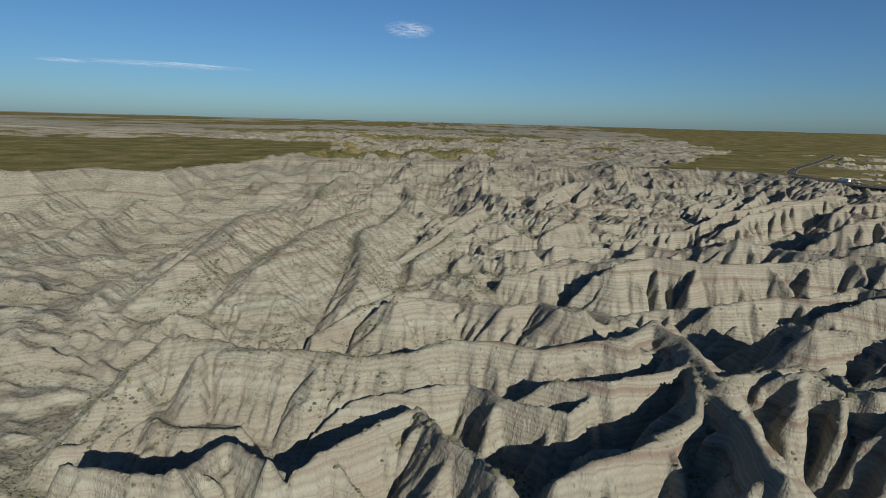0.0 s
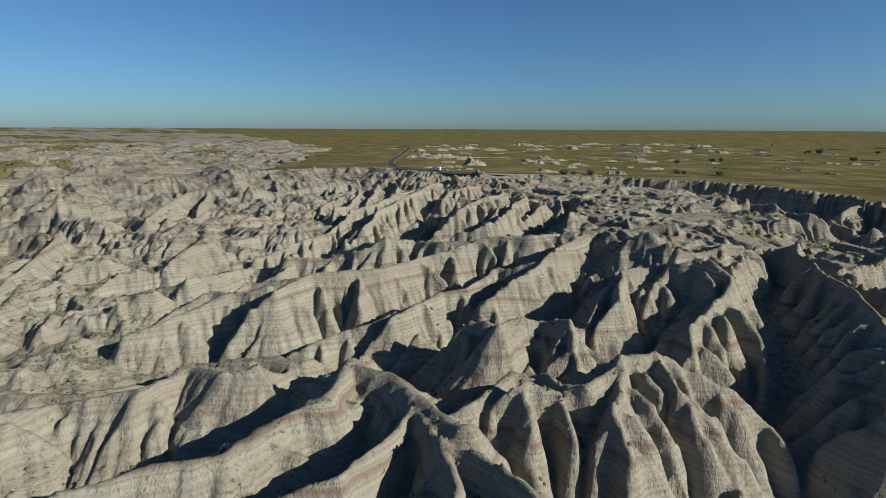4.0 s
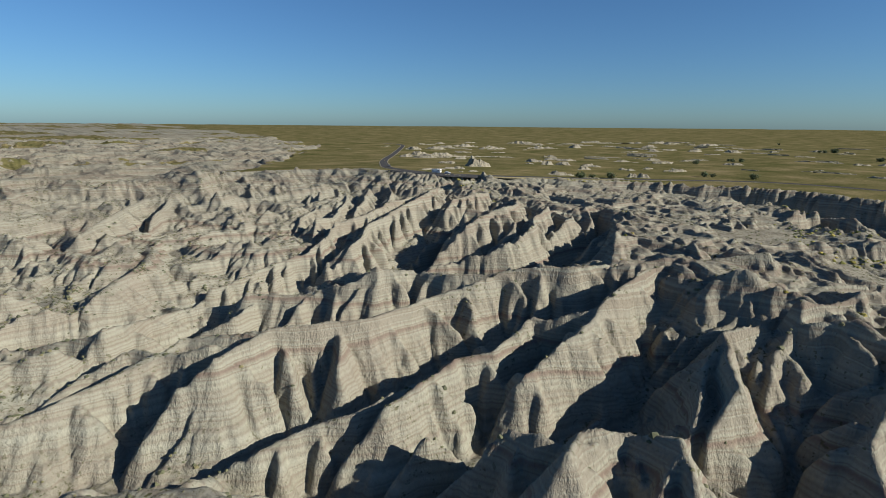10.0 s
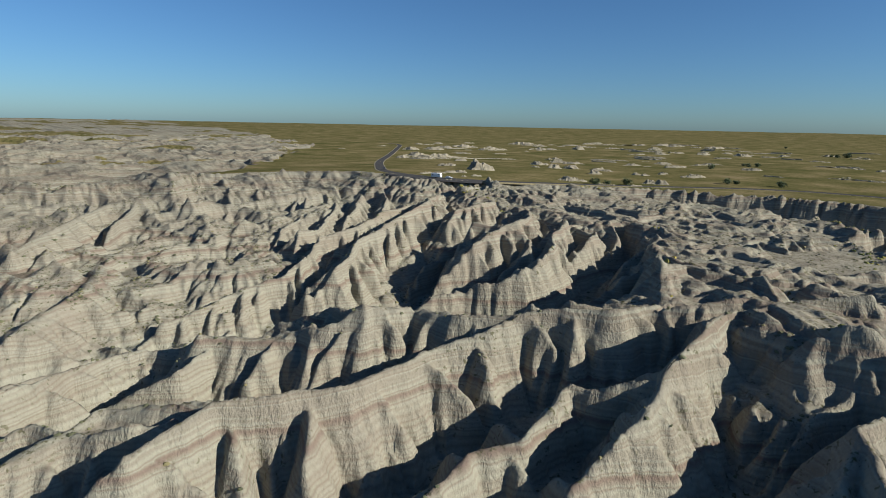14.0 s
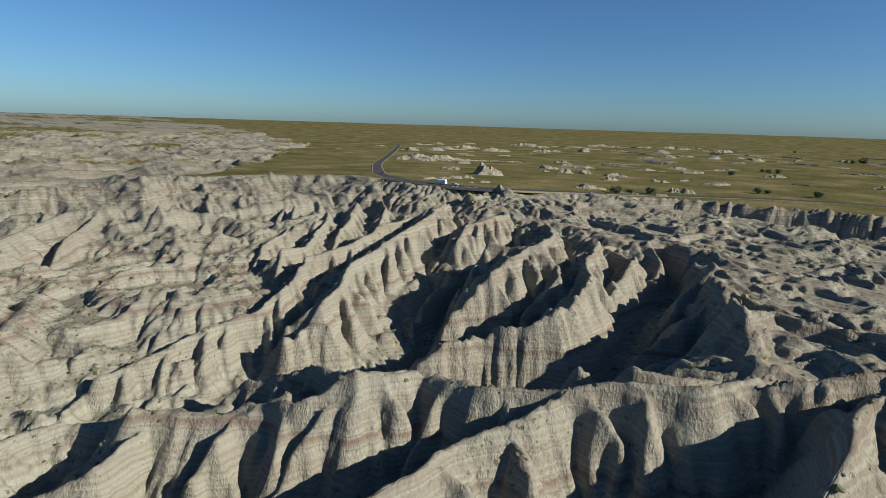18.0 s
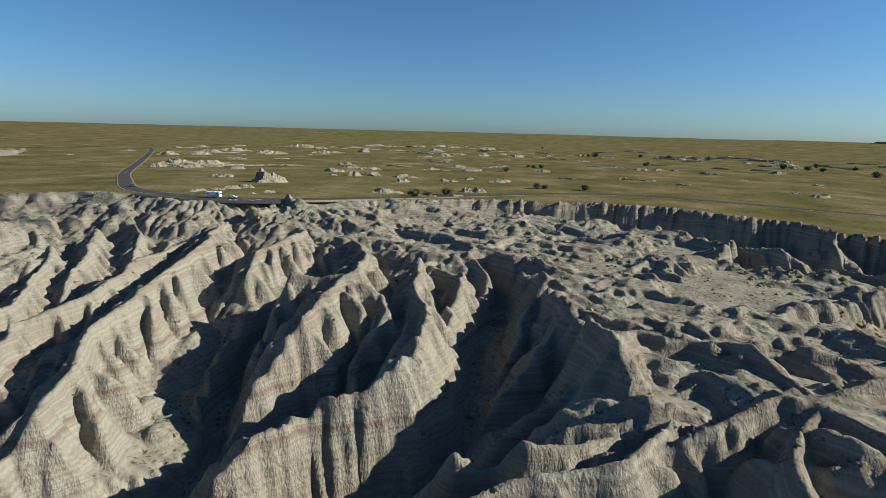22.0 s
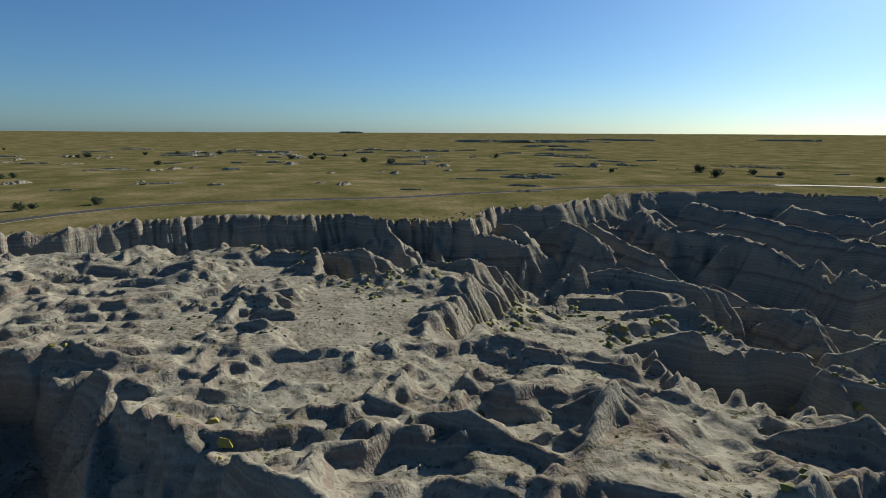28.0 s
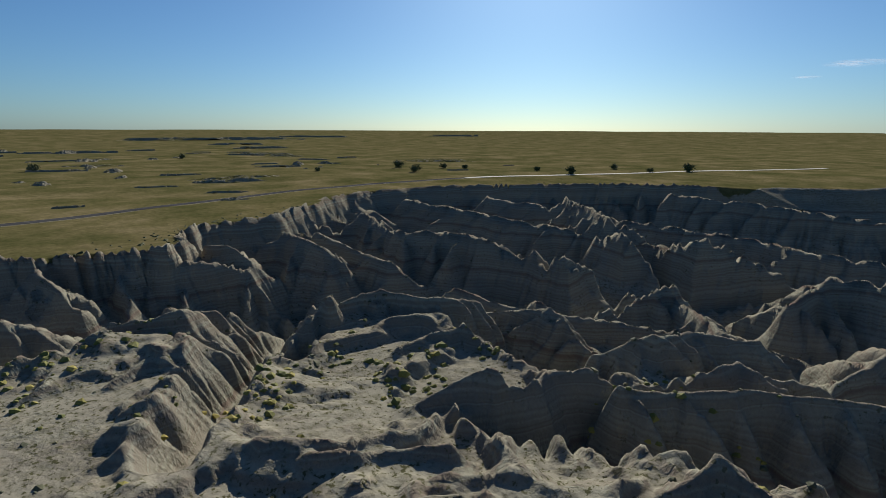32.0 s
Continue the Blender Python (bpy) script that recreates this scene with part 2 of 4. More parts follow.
def channel(points, steep=1.5, reach=26):
    """Cuts a gully whose bed runs through points."""
    for p, q in zip(points, points[1:]):
        w = window((p, q), reach)
        if w is None:
            continue
        x, y = WX[w], WY[w]
        u, d = along(p, q, x, y)
        s = u * math.hypot(q[0] - p[0], q[1] - p[1]) + 3.1 * p[0]
        rill = np.abs(lattice(s / 4.7, d / 30, 78) - 0.5) + 0.5 * np.abs(lattice(s / 2.0, d / 14, 92) - 0.5)
        z = p[2] + u * (q[2] - p[2]) + steep * np.maximum(d - 1.0, 0) + 4.5 * rill * smooth(d, 1, 7) + 2.5 * (lattice(x / 6, y / 6, 5) - 0.5) * smooth(d, 1, 6)
        H[w] = np.minimum(H[w], z)


def inside(poly, x, y):
    """Distance to the outline of poly, positive within."""
    d, odd = np.full(x.shape, 1e9), np.zeros(x.shape, bool)
    for p, q in zip(poly, poly[1:] + poly[:1]):
        d = np.minimum(d, along(p, q, x, y)[1])
        if p[1] != q[1]:
            odd ^= ((p[1] > y) != (q[1] > y)) & (x < (q[0] - p[0]) * (y - p[1]) / (q[1] - p[1]) + p[0])
    return np.where(odd, d, -d)


def rim_spurs(poly, gap, length, fall, seed):
    """Short crests that run down from the edge of a plain into the canyon below it."""
    rnd = random.Random(seed)
    for p, q in zip(poly, poly[1:]):
        run = math.hypot(q[0] - p[0], q[1] - p[1])
        way = math.atan2(q[1] - p[1], q[0] - p[0])
        for i in range(max(1, round(run / gap))):
            u = (i + rnd.uniform(0.1, 0.9)) * gap / run
            a = way - radians(rnd.uniform(60, 120))
            x, y, z = p[0] + u * (q[0] - p[0]), p[1] + u * (q[1] - p[1]), rnd.uniform(-3.0, 0.0)
            x, y = x - 14 * math.cos(a), y - 14 * math.sin(a)
            l, f = length * rnd.uniform(0.5, 1.3), fall * rnd.uniform(0.75, 1.3)
            pts = [(x, y, z)]
            for k in range(4):
                a += radians(rnd.uniform(-22, 22))
                x, y, z = x + l / 4 * math.cos(a), y + l / 4 * math.sin(a), z - l / 4 * f * (0.6 + 0.25 * k)
                pts.append((x, y, z))
            crest(pts, 1.15, 30, 1.2, seed + i, 1.0)


PLAIN_EAST = [(192, 560), (223, 545), (258, 528), (286, 497), (290, 440), (297, 404), (345, 370), (390, 340), (425, 300), (446, 250), (452, 200), (438, 172), (440, 140), (419, 129), (390, 92), (425, 60), (423, 20), (462, -77), (458, -146), (420, -190), (374, -247), (295, -282), (179, -378), (0, -470), (-300, -700), (0, -6000), (6000, -6000), (6000, 6000), (1200, 6000), (935, 2882), (819, 1988), (571, 1083), (325, 720), (233, 612)]
PLAIN_WEST = [(-322, 405), (-310, 457), (-228, 456), (-195, 540), (-200, 672), (-150, 890), (-250, 1040), (-500, 1130), (-750, 1010), (-1100, 930), (-2500, 1250), (-6000, 700), (-6000, 300), (-700, 350)]
TABLE = [(329, 181), (322, 151), (318, 125), (308, 112), (292, 129), (287, 119), (300, 83), (281, 76), (260, 85), (244, 90), (227, 93), (220, 76), (204, 75), (190, 100), (192, 140), (198, 165), (203, 190), (222, 204), (256, 224), (288, 243), (284, 262), (278, 285), (284, 310), (294, 340), (300, 380), (345, 380), (395, 335), (400, 260), (385, 205), (355, 175)]


def plain_level(x, y):
    r = np.hypot(x - 100, y - 150)
    return 2.0 + 6.0 * np.exp(-((x - 330) ** 2 + (y - 440) ** 2) / 160 ** 2) + 2.2 * fbm(x, y, 160, 3, 3) + 3 * smooth(r, 500, 1500) * fbm(x, y, 420, 3, 8) + 33 * smooth(r, 1300, 4700)


def lowland(x, y):
    wx, wy = x + 14 * fbm(x, y, 70, 3, 21), y + 14 * fbm(x, y, 70, 3, 22)
    rough = np.maximum(np.maximum(smooth(y - 0.5 * x, 175, 260), smooth(-x, 60, 160)), smooth(75 - y, 0, 60))
    return -45 - 6 * smooth(x, 40, 90) * (1 - smooth(y, 270, 330)) - 12 * smooth(30 - y, 0, 50) + 0.05 * np.clip(x + 60, 0, 200) * smooth(y, 110, 190) + 12 * smooth(60 - y, 0, 60) + (1 - smooth(x, 0, 60)) * 31 * smooth(y, 260, 620) + smooth(x, 0, 60) * (17 * smooth(y, 250, 370) + 13 * smooth(y, 400, 540)) + rough * (1 - 0.45 * smooth(x, 20, 90)) * ((26 + 12 * smooth(75 - y, 0, 60)) * ridged(wx, wy, 62, 5, 60, 0.5 - 0.18 * smooth(40 - y, 0, 40)) ** 1.3 - 4) + 2 * fbm(x, y, 40, 3, 33) + smooth(x, 10, 50) * smooth(y, 290, 340) * (1 - smooth(y, 520, 580)) * 11 * (ridged(wx, wy, 34, 4, 69, 0.5) - 0.62) + smooth(100 - y, 0, 40) * smooth(x, 200, 260) * (14 * ridged(wx, wy, 48, 3, 68, 0.35) - 4)


def far_land(x, y):
    """Height, grass and sage of the land outside the raster."""
    wx, wy = x + 45 * fbm(x, y, 150, 5, 21), y + 45 * fbm(x, y, 150, 5, 22)
    s = np.maximum(inside(PLAIN_EAST, wx, wy), inside(PLAIN_WEST, wx, wy))
    north = smooth(y, 1300, 1900)
    top = plain_level(x, y)
    low = lowland(x, y) + north * 22 + 26 * smooth(np.hypot(x - 100, y - 150), 1300, 4700)
    south = smooth(95 - y, 0, 60)
    land = np.maximum(low, top + np.minimum(s, 0) * 0.7)
    land = np.maximum(land, np.where(south > 0.5, top - 12 + 0.1 * np.minimum(s, 0) + 26 * (ridged(wx, wy, 58, 4, 62) - 0.7), -99))
    land = np.where(s > 0, top, np.minimum(land, top + 1))
    far_grass = smooth(fbm(x, y, 380, 4, 90) + 0.25 * fbm(x, y, 60, 2, 91), -0.12, 0.08)
    g = np.maximum(smooth(s, -1, 4), 0.75 * far_grass * smooth(y, 1500, 2600))
    land = land + 13 * (1 - g) * (ridged(wx, wy, 42, 4, 66) - 0.6) * smooth(y, 560, 680)
    turf = smooth(fbm(wx, wy, 150, 5, 92, 0.6), 0.02, 0.22) * smooth(y, 590, 760)
    g = np.maximum(g, 0.8 * turf * (1 - smooth(np.abs(x + 100), 900, 1600)))
    west = smooth(-x, 120, 200) * smooth(60 - s, 0, 60) * smooth(y, -100, 100)
    land = land + west * np.where(s > 0, 0, 1) * 9 * (ridged(wx + 0.3 * wy, wy, 26, 4, 67) - 0.6)
    return land, g, np.where(s > 0, 0, 0.85)


def build_raster():
    sp = np.maximum(inside(PLAIN_EAST, WX + 10 * fbm(GX, GY, 30, 5, 23, 0.6), WY + 10 * fbm(GX, GY, 30, 5, 24, 0.6)), inside(PLAIN_WEST, WX, WY))
    st = inside(TABLE, WX + 4 * fbm(GX, GY, 14, 3, 25), WY + 4 * fbm(GX, GY, 14, 3, 26))
    top = plain_level(GX, GY)
    H[:] = lowland(GX, GY)
    cut = 5.0 * np.abs(fbm(GX, GY, 16, 4, 55))
    fall = np.maximum(-sp, 0)
    gentle = smooth(GY, 290, 345) * smooth(GX, 150, 230)
    side = (1.45 - 1.1 * gentle) * np.minimum(fall, 9) + (0.95 - 0.55 * gentle) * np.maximum(fall - 9, 0)
    H[:] = np.maximum(H, np.where(sp > 0, top, top - side - cut * smooth(fall, 0, 10)))
    level = -1.8 - 4.2 * smooth(150 - GY, 0, 45)
    level = np.maximum(level, top - 2.0 + 0.075 * np.minimum(sp, 0)) * smooth(GY, 140, 260) + level * (1 - smooth(GY, 140, 260))
    pan = np.exp(-((GX - 290) ** 2 + (GY - 162) ** 2) / 24 ** 2) + np.exp(-((GX - 263) ** 2 + (GY - 126) ** 2) / 17 ** 2) + 0.7 * np.exp(-((GX - 300) ** 2 + (GY - 200) ** 2) / 22 ** 2)
    ax, ay = (0.4 * WX + 0.9 * WY) / 1.35, 0.9 * WX - 0.4 * WY
    mound = np.maximum(ridged(ax + 9 * fbm(GX, GY, 34, 3, 63), ay + 9 * fbm(GX, GY, 34, 3, 64), 26, 5, 61, 0.52) - 0.5 - 0.2 * np.clip(pan, 0, 1), 0)
    knobs = (13.0 - 4.0 * smooth(GX, 232, 262)) * mound + 1.0 * fbm(GX, GY, 40, 2, 30)
    ledge = knobs / 1.5
    knobs = 1.5 * (np.floor(ledge) + smooth(ledge - np.floor(ledge), 0.3, 0.95)) * 0.55 + 0.45 * knobs
    H[:] = np.maximum(H, level + knobs + (1.8 - 1.3 * smooth(GY, 185, 225) - 1.05 * smooth(235 - GX, 0, 25) * smooth(GY, 95, 120) * (1 - smooth(GY, 185, 225))) * np.minimum(st, 0))
    return sp, st


H = np.zeros(GX.shape)
plain_in, table_in = build_raster()
ridge([(-90, 133, -30), (-85, 138, -25), (-81, 149, -21), (-77, 150, -20), (-56, 145, -21), (-37, 144, -20), (-20, 140, -19), (-8, 139, -18), (4, 146, -17), (17, 143, -16), (29, 138, -16), (43, 143, -15), (52, 142, -13), (65, 150, -12), (66, 138, -12), (65, 121, -11), (65, 110, -10)], seed=1, steep=0.85, round_top=2.2, flute=0.35)
ridge([(-45, 186, -33), (-31, 204, -27), (-20, 215, -25), (-2, 217, -24), (12, 202, -24), (28, 200, -25), (42, 208, -25), (59, 187, -22), (66, 176, -22)], seed=2, steep=0.85, round_top=2.2, flute=0.35)
ridge([(-30, 123, -32), (-21, 129, -26), (-8, 128, -23), (7, 129, -22), (17, 117, -20), (29, 108, -18), (38, 116, -16)], seed=3, spur=15.0, drop=0.74, flute=0.6, foot=9.0)
ridge([(19, 122, -22), (29, 122, -17), (41, 115, -14), (63, 124, -12), (60, 110, -11)], seed=4, spur=15.0, drop=0.74, flute=0.6, foot=9.0)
ridge([(-28, 95, -26), (-21, 103, -24), (-5, 116, -22), (2, 100, -20), (9, 92, -19), (13, 83, -18)], seed=5, spur=15.0, drop=0.74, flute=0.6, foot=9.0)
ridge([(-96, 121, -38), (-83, 125, -35), (-76, 129, -33), (-63, 123, -32), (-50, 123, -32)], seed=6, steep=0.85, round_top=2.2, flute=0.35)
ridge([(-77, 99, -28), (-50, 90, -24), (-46, 106, -26), (-33, 94, -24)], seed=7, spur=15.0, drop=0.74, flute=0.6, foot=9.0)
ridge([(60, 110, -11), (54, 99, -12), (41, 91, -14), (29, 85, -16), (23, 83, -18)], seed=8, spur=15.0, drop=0.74, flute=0.6, foot=9.0)
ridge([(60, 110, -11), (60, 97, -10), (56, 81, -9), (55, 72, -9)], seed=9, spur=15.0, drop=0.74, flute=0.6, foot=9.0)
ridge([(75, 113, -12), (88, 118, -10), (92, 110, -10), (93, 104, -10)], seed=10, spur=15.0, drop=0.74, flute=0.6, foot=9.0)
ridge([(-157, 182, -32), (-157, 192, -30), (-134, 181, -31), (-109, 165, -36)], seed=11, steep=0.85, round_top=2.2, flute=0.35)
ridge([(-156, 207, -30), (-123, 193, -29), (-104, 185, -32), (-94, 180, -36)], seed=12, steep=0.85, round_top=2.2, flute=0.35)
ridge([(-182, 232, -30), (-159, 224, -31), (-154, 244, -29), (-152, 290, -26), (-129, 318, -25)], seed=13, steep=0.85, round_top=2.2, flute=0.35)
ridge([(-74, 185, -38), (-74, 213, -30), (-83, 268, -22), (-67, 287, -20), (-49, 328, -18)], seed=14, steep=0.85, round_top=2.2, flute=0.35)
ridge([(-97, 195, -36), (-96, 232, -32), (-94, 256, -28), (-83, 268, -22)], seed=15, steep=0.85, round_top=2.2, flute=0.35)
ridge([(-32, 249, -30), (-12, 297, -24), (7, 336, -18), (29, 396, -12)], seed=16, spur=15.0, drop=0.74, flute=0.6, foot=9.0)
ridge([(58, 222, -28), (67, 224, -20), (75, 222, -14), (90, 227, -11), (104, 221, -11), (115, 217, -11), (126, 217, -11), (144, 217, -10), (155, 213, -7), (165, 212, -5), (174, 204, -3), (182, 193, -2), (199, 188, -1)], seed=17, spur=15.0, drop=0.74, flute=0.6, foot=9.0)
ridge([(39, 258, -30), (52, 262, -24), (65, 259, -20), (74, 244, -18), (85, 233, -14)], seed=18, spur=15.0, drop=0.74, flute=0.6, foot=9.0)
ridge([(91, 184, -26), (99, 183, -19), (109, 185, -16), (124, 187, -15), (132, 184, -14), (152, 187, -11), (154, 180, -9), (160, 171, -5), (172, 171, -2), (191, 171, 1), (212, 166, 3), (221, 152, 5)], seed=19)
ridge([(119, 172, -26), (127, 170, -17), (138, 168, -10), (160, 171, -5)], seed=20, spur=8.0, length=10.0, foot=9.0)
ridge([(101, 171, -20), (106, 156, -14), (109, 141, -10), (121, 138, -12), (136, 133, -15), (150, 136, -10), (166, 140, -4)], seed=21)
ridge([(137, 131, -15), (150, 129, -8), (166, 140, -4), (181, 133, -4), (187, 125, 1)], seed=22)
ridge([(41, 301, -27), (48, 292, -24), (60, 276, -19), (75, 288, -21), (92, 291, -22)], seed=23, spur=9.0, length=15.0, foot=7.0, drop=0.66)
ridge([(80, 271, -26), (94, 264, -20), (110, 274, -16), (115, 264, -16), (123, 263, -14), (129, 252, -11), (138, 246, -6), (154, 242, -8), (156, 226, -7), (165, 212, -5)], seed=24, spur=15.0, drop=0.74, flute=0.6, foot=9.0)
ridge([(118, 244, -22), (128, 247, -14), (138, 246, -6)], seed=25, spur=8.0, length=10.0, foot=9.0)
ridge([(110, 256, -22), (115, 258, -17), (123, 263, -14)], seed=26, spur=8.0, length=10.0, foot=9.0)
ridge([(59, 362, -30), (74, 347, -22), (93, 304, -27), (112, 329, -24), (122, 308, -22), (147, 336, -20), (171, 329, -14)], seed=27, spur=9.0, length=15.0, foot=7.0, drop=0.66)
ridge([(53, 393, -24), (71, 389, -8), (100, 450, -6), (140, 520, -3)], seed=29, spur=9.0, length=15.0, foot=7.0, drop=0.66)
ridge([(178, 220, -7), (183, 215, -5), (183, 209, -4), (189, 201, -4), (198, 196, -4), (200, 190, -2), (197, 178, 0)], seed=36)
ridge([(213, 213, -12), (225, 204, -5), (240, 188, 3), (246, 183, 2), (230, 176, 2), (217, 170, 2), (207, 166, 3)], seed=37, spur=5.0, length=8.0, foot=5.0)
ridge([(206, 223, -18), (210, 212, -9), (217, 201, -4), (219, 192, 0), (223, 182, 1)], seed=38, spur=5.0, length=8.0, foot=5.0)
ridge([(289, 325, -3), (290, 303, -3), (275, 274, -3), (262, 256, -2), (234, 242, -4)], seed=39)
ridge([(280, 239, -3), (303, 227, -1), (301, 214, -2), (309, 202, -6)], seed=40, spur=5.0, length=8.0, foot=5.0)
ridge([(336, 230, -2), (358, 203, 0), (332, 188, -5)], seed=41, spur=5.0, length=8.0, foot=5.0)
ridge([(284, 50, -14), (256, 52, -7), (241, 58, -14)], seed=42, spur=5.0, length=8.0, foot=5.0)
ridge([(251, -36, -18), (233, -23, -24)], seed=43)
ridge([(210, -99, -10), (241, -90, -7), (271, -86, -4), (336, -160, -1)], seed=44)
ridge([(247, 149, -3), (244, 142, 0), (236, 136, 0), (231, 133, -3)], seed=45, spur=5.0, length=8.0, foot=5.0)
ridge([(235, 150, -1), (232, 145, 1), (229, 136, -1), (220, 128, -3)], seed=46, spur=5.0, length=8.0, foot=5.0)
ridge([(208, 134, 0), (200, 123, 3), (190, 126, 2), (183, 129, 2)], seed=47, spur=5.0, length=8.0, foot=5.0)
ridge([(62, 117, -12), (73, 116, -11), (88, 119, -10), (94, 119, -11), (90, 107, -9), (92, 101, -8), (106, 102, -6), (115, 99, -7)], seed=48)
ridge([(115, 99, -7), (109, 91, -10), (110, 84, -15), (110, 79, -22)], seed=49, spur=8.0, length=10.0, foot=9.0)
ridge([(106, 102, -6), (90, 94, -10), (86, 88, -15), (85, 85, -20)], seed=50, spur=8.0, length=10.0, foot=9.0)
ridge([(178, 128, -2), (183, 119, 1), (182, 111, -3), (171, 109, -6), (170, 99, -12), (167, 88, -20), (161, 84, -28)], seed=51)
ridge([(200, 115, -1), (198, 107, -5), (195, 98, -14), (186, 89, -24)], seed=52, spur=8.0, length=10.0, foot=9.0)
ridge([(178, 128, -2), (166, 129, -8), (160, 127, -14), (152, 121, -18)], seed=53, spur=8.0, length=10.0, foot=9.0)
ridge([(171, 109, -6), (150, 109, -12), (143, 103, -18)], seed=54, spur=8.0, length=10.0, foot=9.0)
ridge([(201, 214, -10), (209, 207, -5), (215, 199, -2), (225, 191, 0), (227, 175, 2)], seed=55, spur=5.0, length=8.0, foot=5.0)
ridge([(190, 209, -8), (196, 201, -4), (205, 191, -2), (215, 183, 0), (227, 175, 2)], seed=56, spur=5.0, length=8.0, foot=5.0)
ridge([(188, 198, -4), (191, 191, -3), (196, 181, 0), (211, 170, 3), (206, 163, 1), (203, 157, 0)], seed=57, spur=5.0, length=8.0, foot=5.0)
ridge([(249, 203, 0), (244, 195, 1), (239, 188, 3), (232, 182, 2), (225, 176, 4), (219, 171, 2), (214, 167, 2), (206, 161, 2)], seed=58, spur=5.0, length=8.0, foot=5.0)
ridge([(231, 166, -1), (232, 154, 1), (230, 150, 2), (227, 146, 2), (221, 143, 1), (211, 139, -2)], seed=59, spur=5.0, length=8.0, foot=5.0)
ridge([(207, 132, 1), (200, 124, 3)], seed=60, spur=5.0, length=8.0, foot=5.0)
ridge([(297, 216, -2), (301, 207, 0), (328, 199, 1), (310, 189, -3)], seed=61, spur=5.0, length=8.0, foot=5.0)
ridge([(297, 239, -1), (299, 226, -1), (297, 219, -3)], seed=62, spur=5.0, length=8.0, foot=5.0)
ridge([(266, 60, -14), (256, 52, -7), (251, 50, -12), (245, 44, -22)], seed=63, spur=5.0, length=8.0, foot=5.0)
ridge([(234, 74, -8), (220, 72, -1), (214, 57, -3), (202, 48, -6), (193, 34, -20)], seed=64, spur=5.0, length=8.0, foot=5.0)
ridge([(220, 100, -4), (212, 90, -2), (203, 72, -3), (193, 76, -4), (187, 63, -10)], seed=65, spur=5.0, length=8.0, foot=5.0)
ridge([(367, -12, -5), (341, -17, -3), (303, -12, -3), (281, -6, -3), (266, -7, -7), (245, -8, -11), (234, -14, -13), (228, -17, -28)], seed=66, length=26.0, spur=18.0, drop=0.6, foot=16.0)
ridge([(152, -91, -11), (168, -59, -10), (184, -65, -12), (198, -32, -18)], seed=67, length=26.0, spur=18.0, drop=0.6, foot=16.0)
ridge([(406, 97, -4), (399, 94, -4), (386, 89, -11), (383, 82, -22)], seed=68, length=26.0, spur=18.0, drop=0.6, foot=16.0)
ridge([(405, 70, -3), (394, 68, -2), (378, 63, -9), (363, 58, -18), (358, 48, -28)], seed=69, length=26.0, spur=18.0, drop=0.6, foot=16.0)
ridge([(410, 139, -9), (405, 131, -8), (387, 126, -11), (382, 118, -20)], seed=70, length=26.0, spur=18.0, drop=0.6, foot=16.0)
ridge([(409, 25, -4), (371, 37, -4), (360, 32, -11), (354, 25, -22)], seed=71, length=26.0, spur=18.0, drop=0.6, foot=16.0)
ridge([(419, -43, -3), (369, -14, -7), (348, -15, -16), (336, -16, -26)], seed=72, length=26.0, spur=18.0, drop=0.6, foot=16.0)
ridge([(442, 110, -3), (441, 110, -7), (445, 105, -16)], seed=73, length=26.0, spur=18.0, drop=0.6, foot=16.0)
ridge([(325, 141, 0), (318, 131, 2), (316, 124, 2), (308, 120, 2), (307, 112, 0), (308, 105, -7)], seed=74, spur=5.0, length=8.0, foot=5.0)
ridge([(300, 107, -4), (299, 95, -1), (295, 83, 0), (285, 79, -1), (278, 73, -2), (273, 63, -6), (268, 56, -14)], seed=75, spur=5.0, length=8.0, foot=5.0)
ridge([(301, 155, -1), (305, 146, 0), (309, 136, 1)], seed=76, spur=5.0, length=8.0, foot=5.0)
ridge([(253, 123, -4), (248, 116, -2), (242, 111, 0), (238, 111, -1), (230, 112, -3)], seed=77, spur=5.0, length=8.0, foot=5.0)
ridge([(89, 309, -33), (99, 320, -29), (114, 329, -24), (121, 334, -24), (133, 329, -22), (150, 343, -20)], seed=84, spur=9.0, length=15.0, foot=7.0, drop=0.66)
ridge([(54, 297, -30), (60, 298, -28), (66, 300, -26), (76, 304, -25), (87, 298, -24)], seed=86, spur=9.0, length=15.0, foot=7.0, drop=0.66)
ridge([(103, 419, -16), (116, 443, -9), (136, 486, -5)], seed=87, spur=9.0, length=15.0, foot=7.0, drop=0.66)
ridge([(56, 347, -27), (66, 350, -24), (77, 351, -20), (87, 353, -16)], seed=89, spur=9.0, length=15.0, foot=7.0, drop=0.66)
ridge([(234, -14, -16), (212, 22, -14), (202, 29, -13), (193, 31, -20), (189, 32, -28)], seed=90, length=26.0, spur=18.0, drop=0.6, foot=16.0)
ridge([(203, 71, -6), (193, 63, -8), (187, 52, -12), (179, 44, -22)], seed=91, length=26.0, spur=18.0, drop=0.6, foot=16.0)
ridge([(187, 52, -15), (174, 20, -12), (161, -3, -14)], seed=92, length=26.0, spur=18.0, drop=0.6, foot=16.0)
ridge([(203, 71, -6), (193, 76, -6), (186, 82, -9), (178, 86, -12)], seed=93, length=26.0, spur=18.0, drop=0.6, foot=16.0)
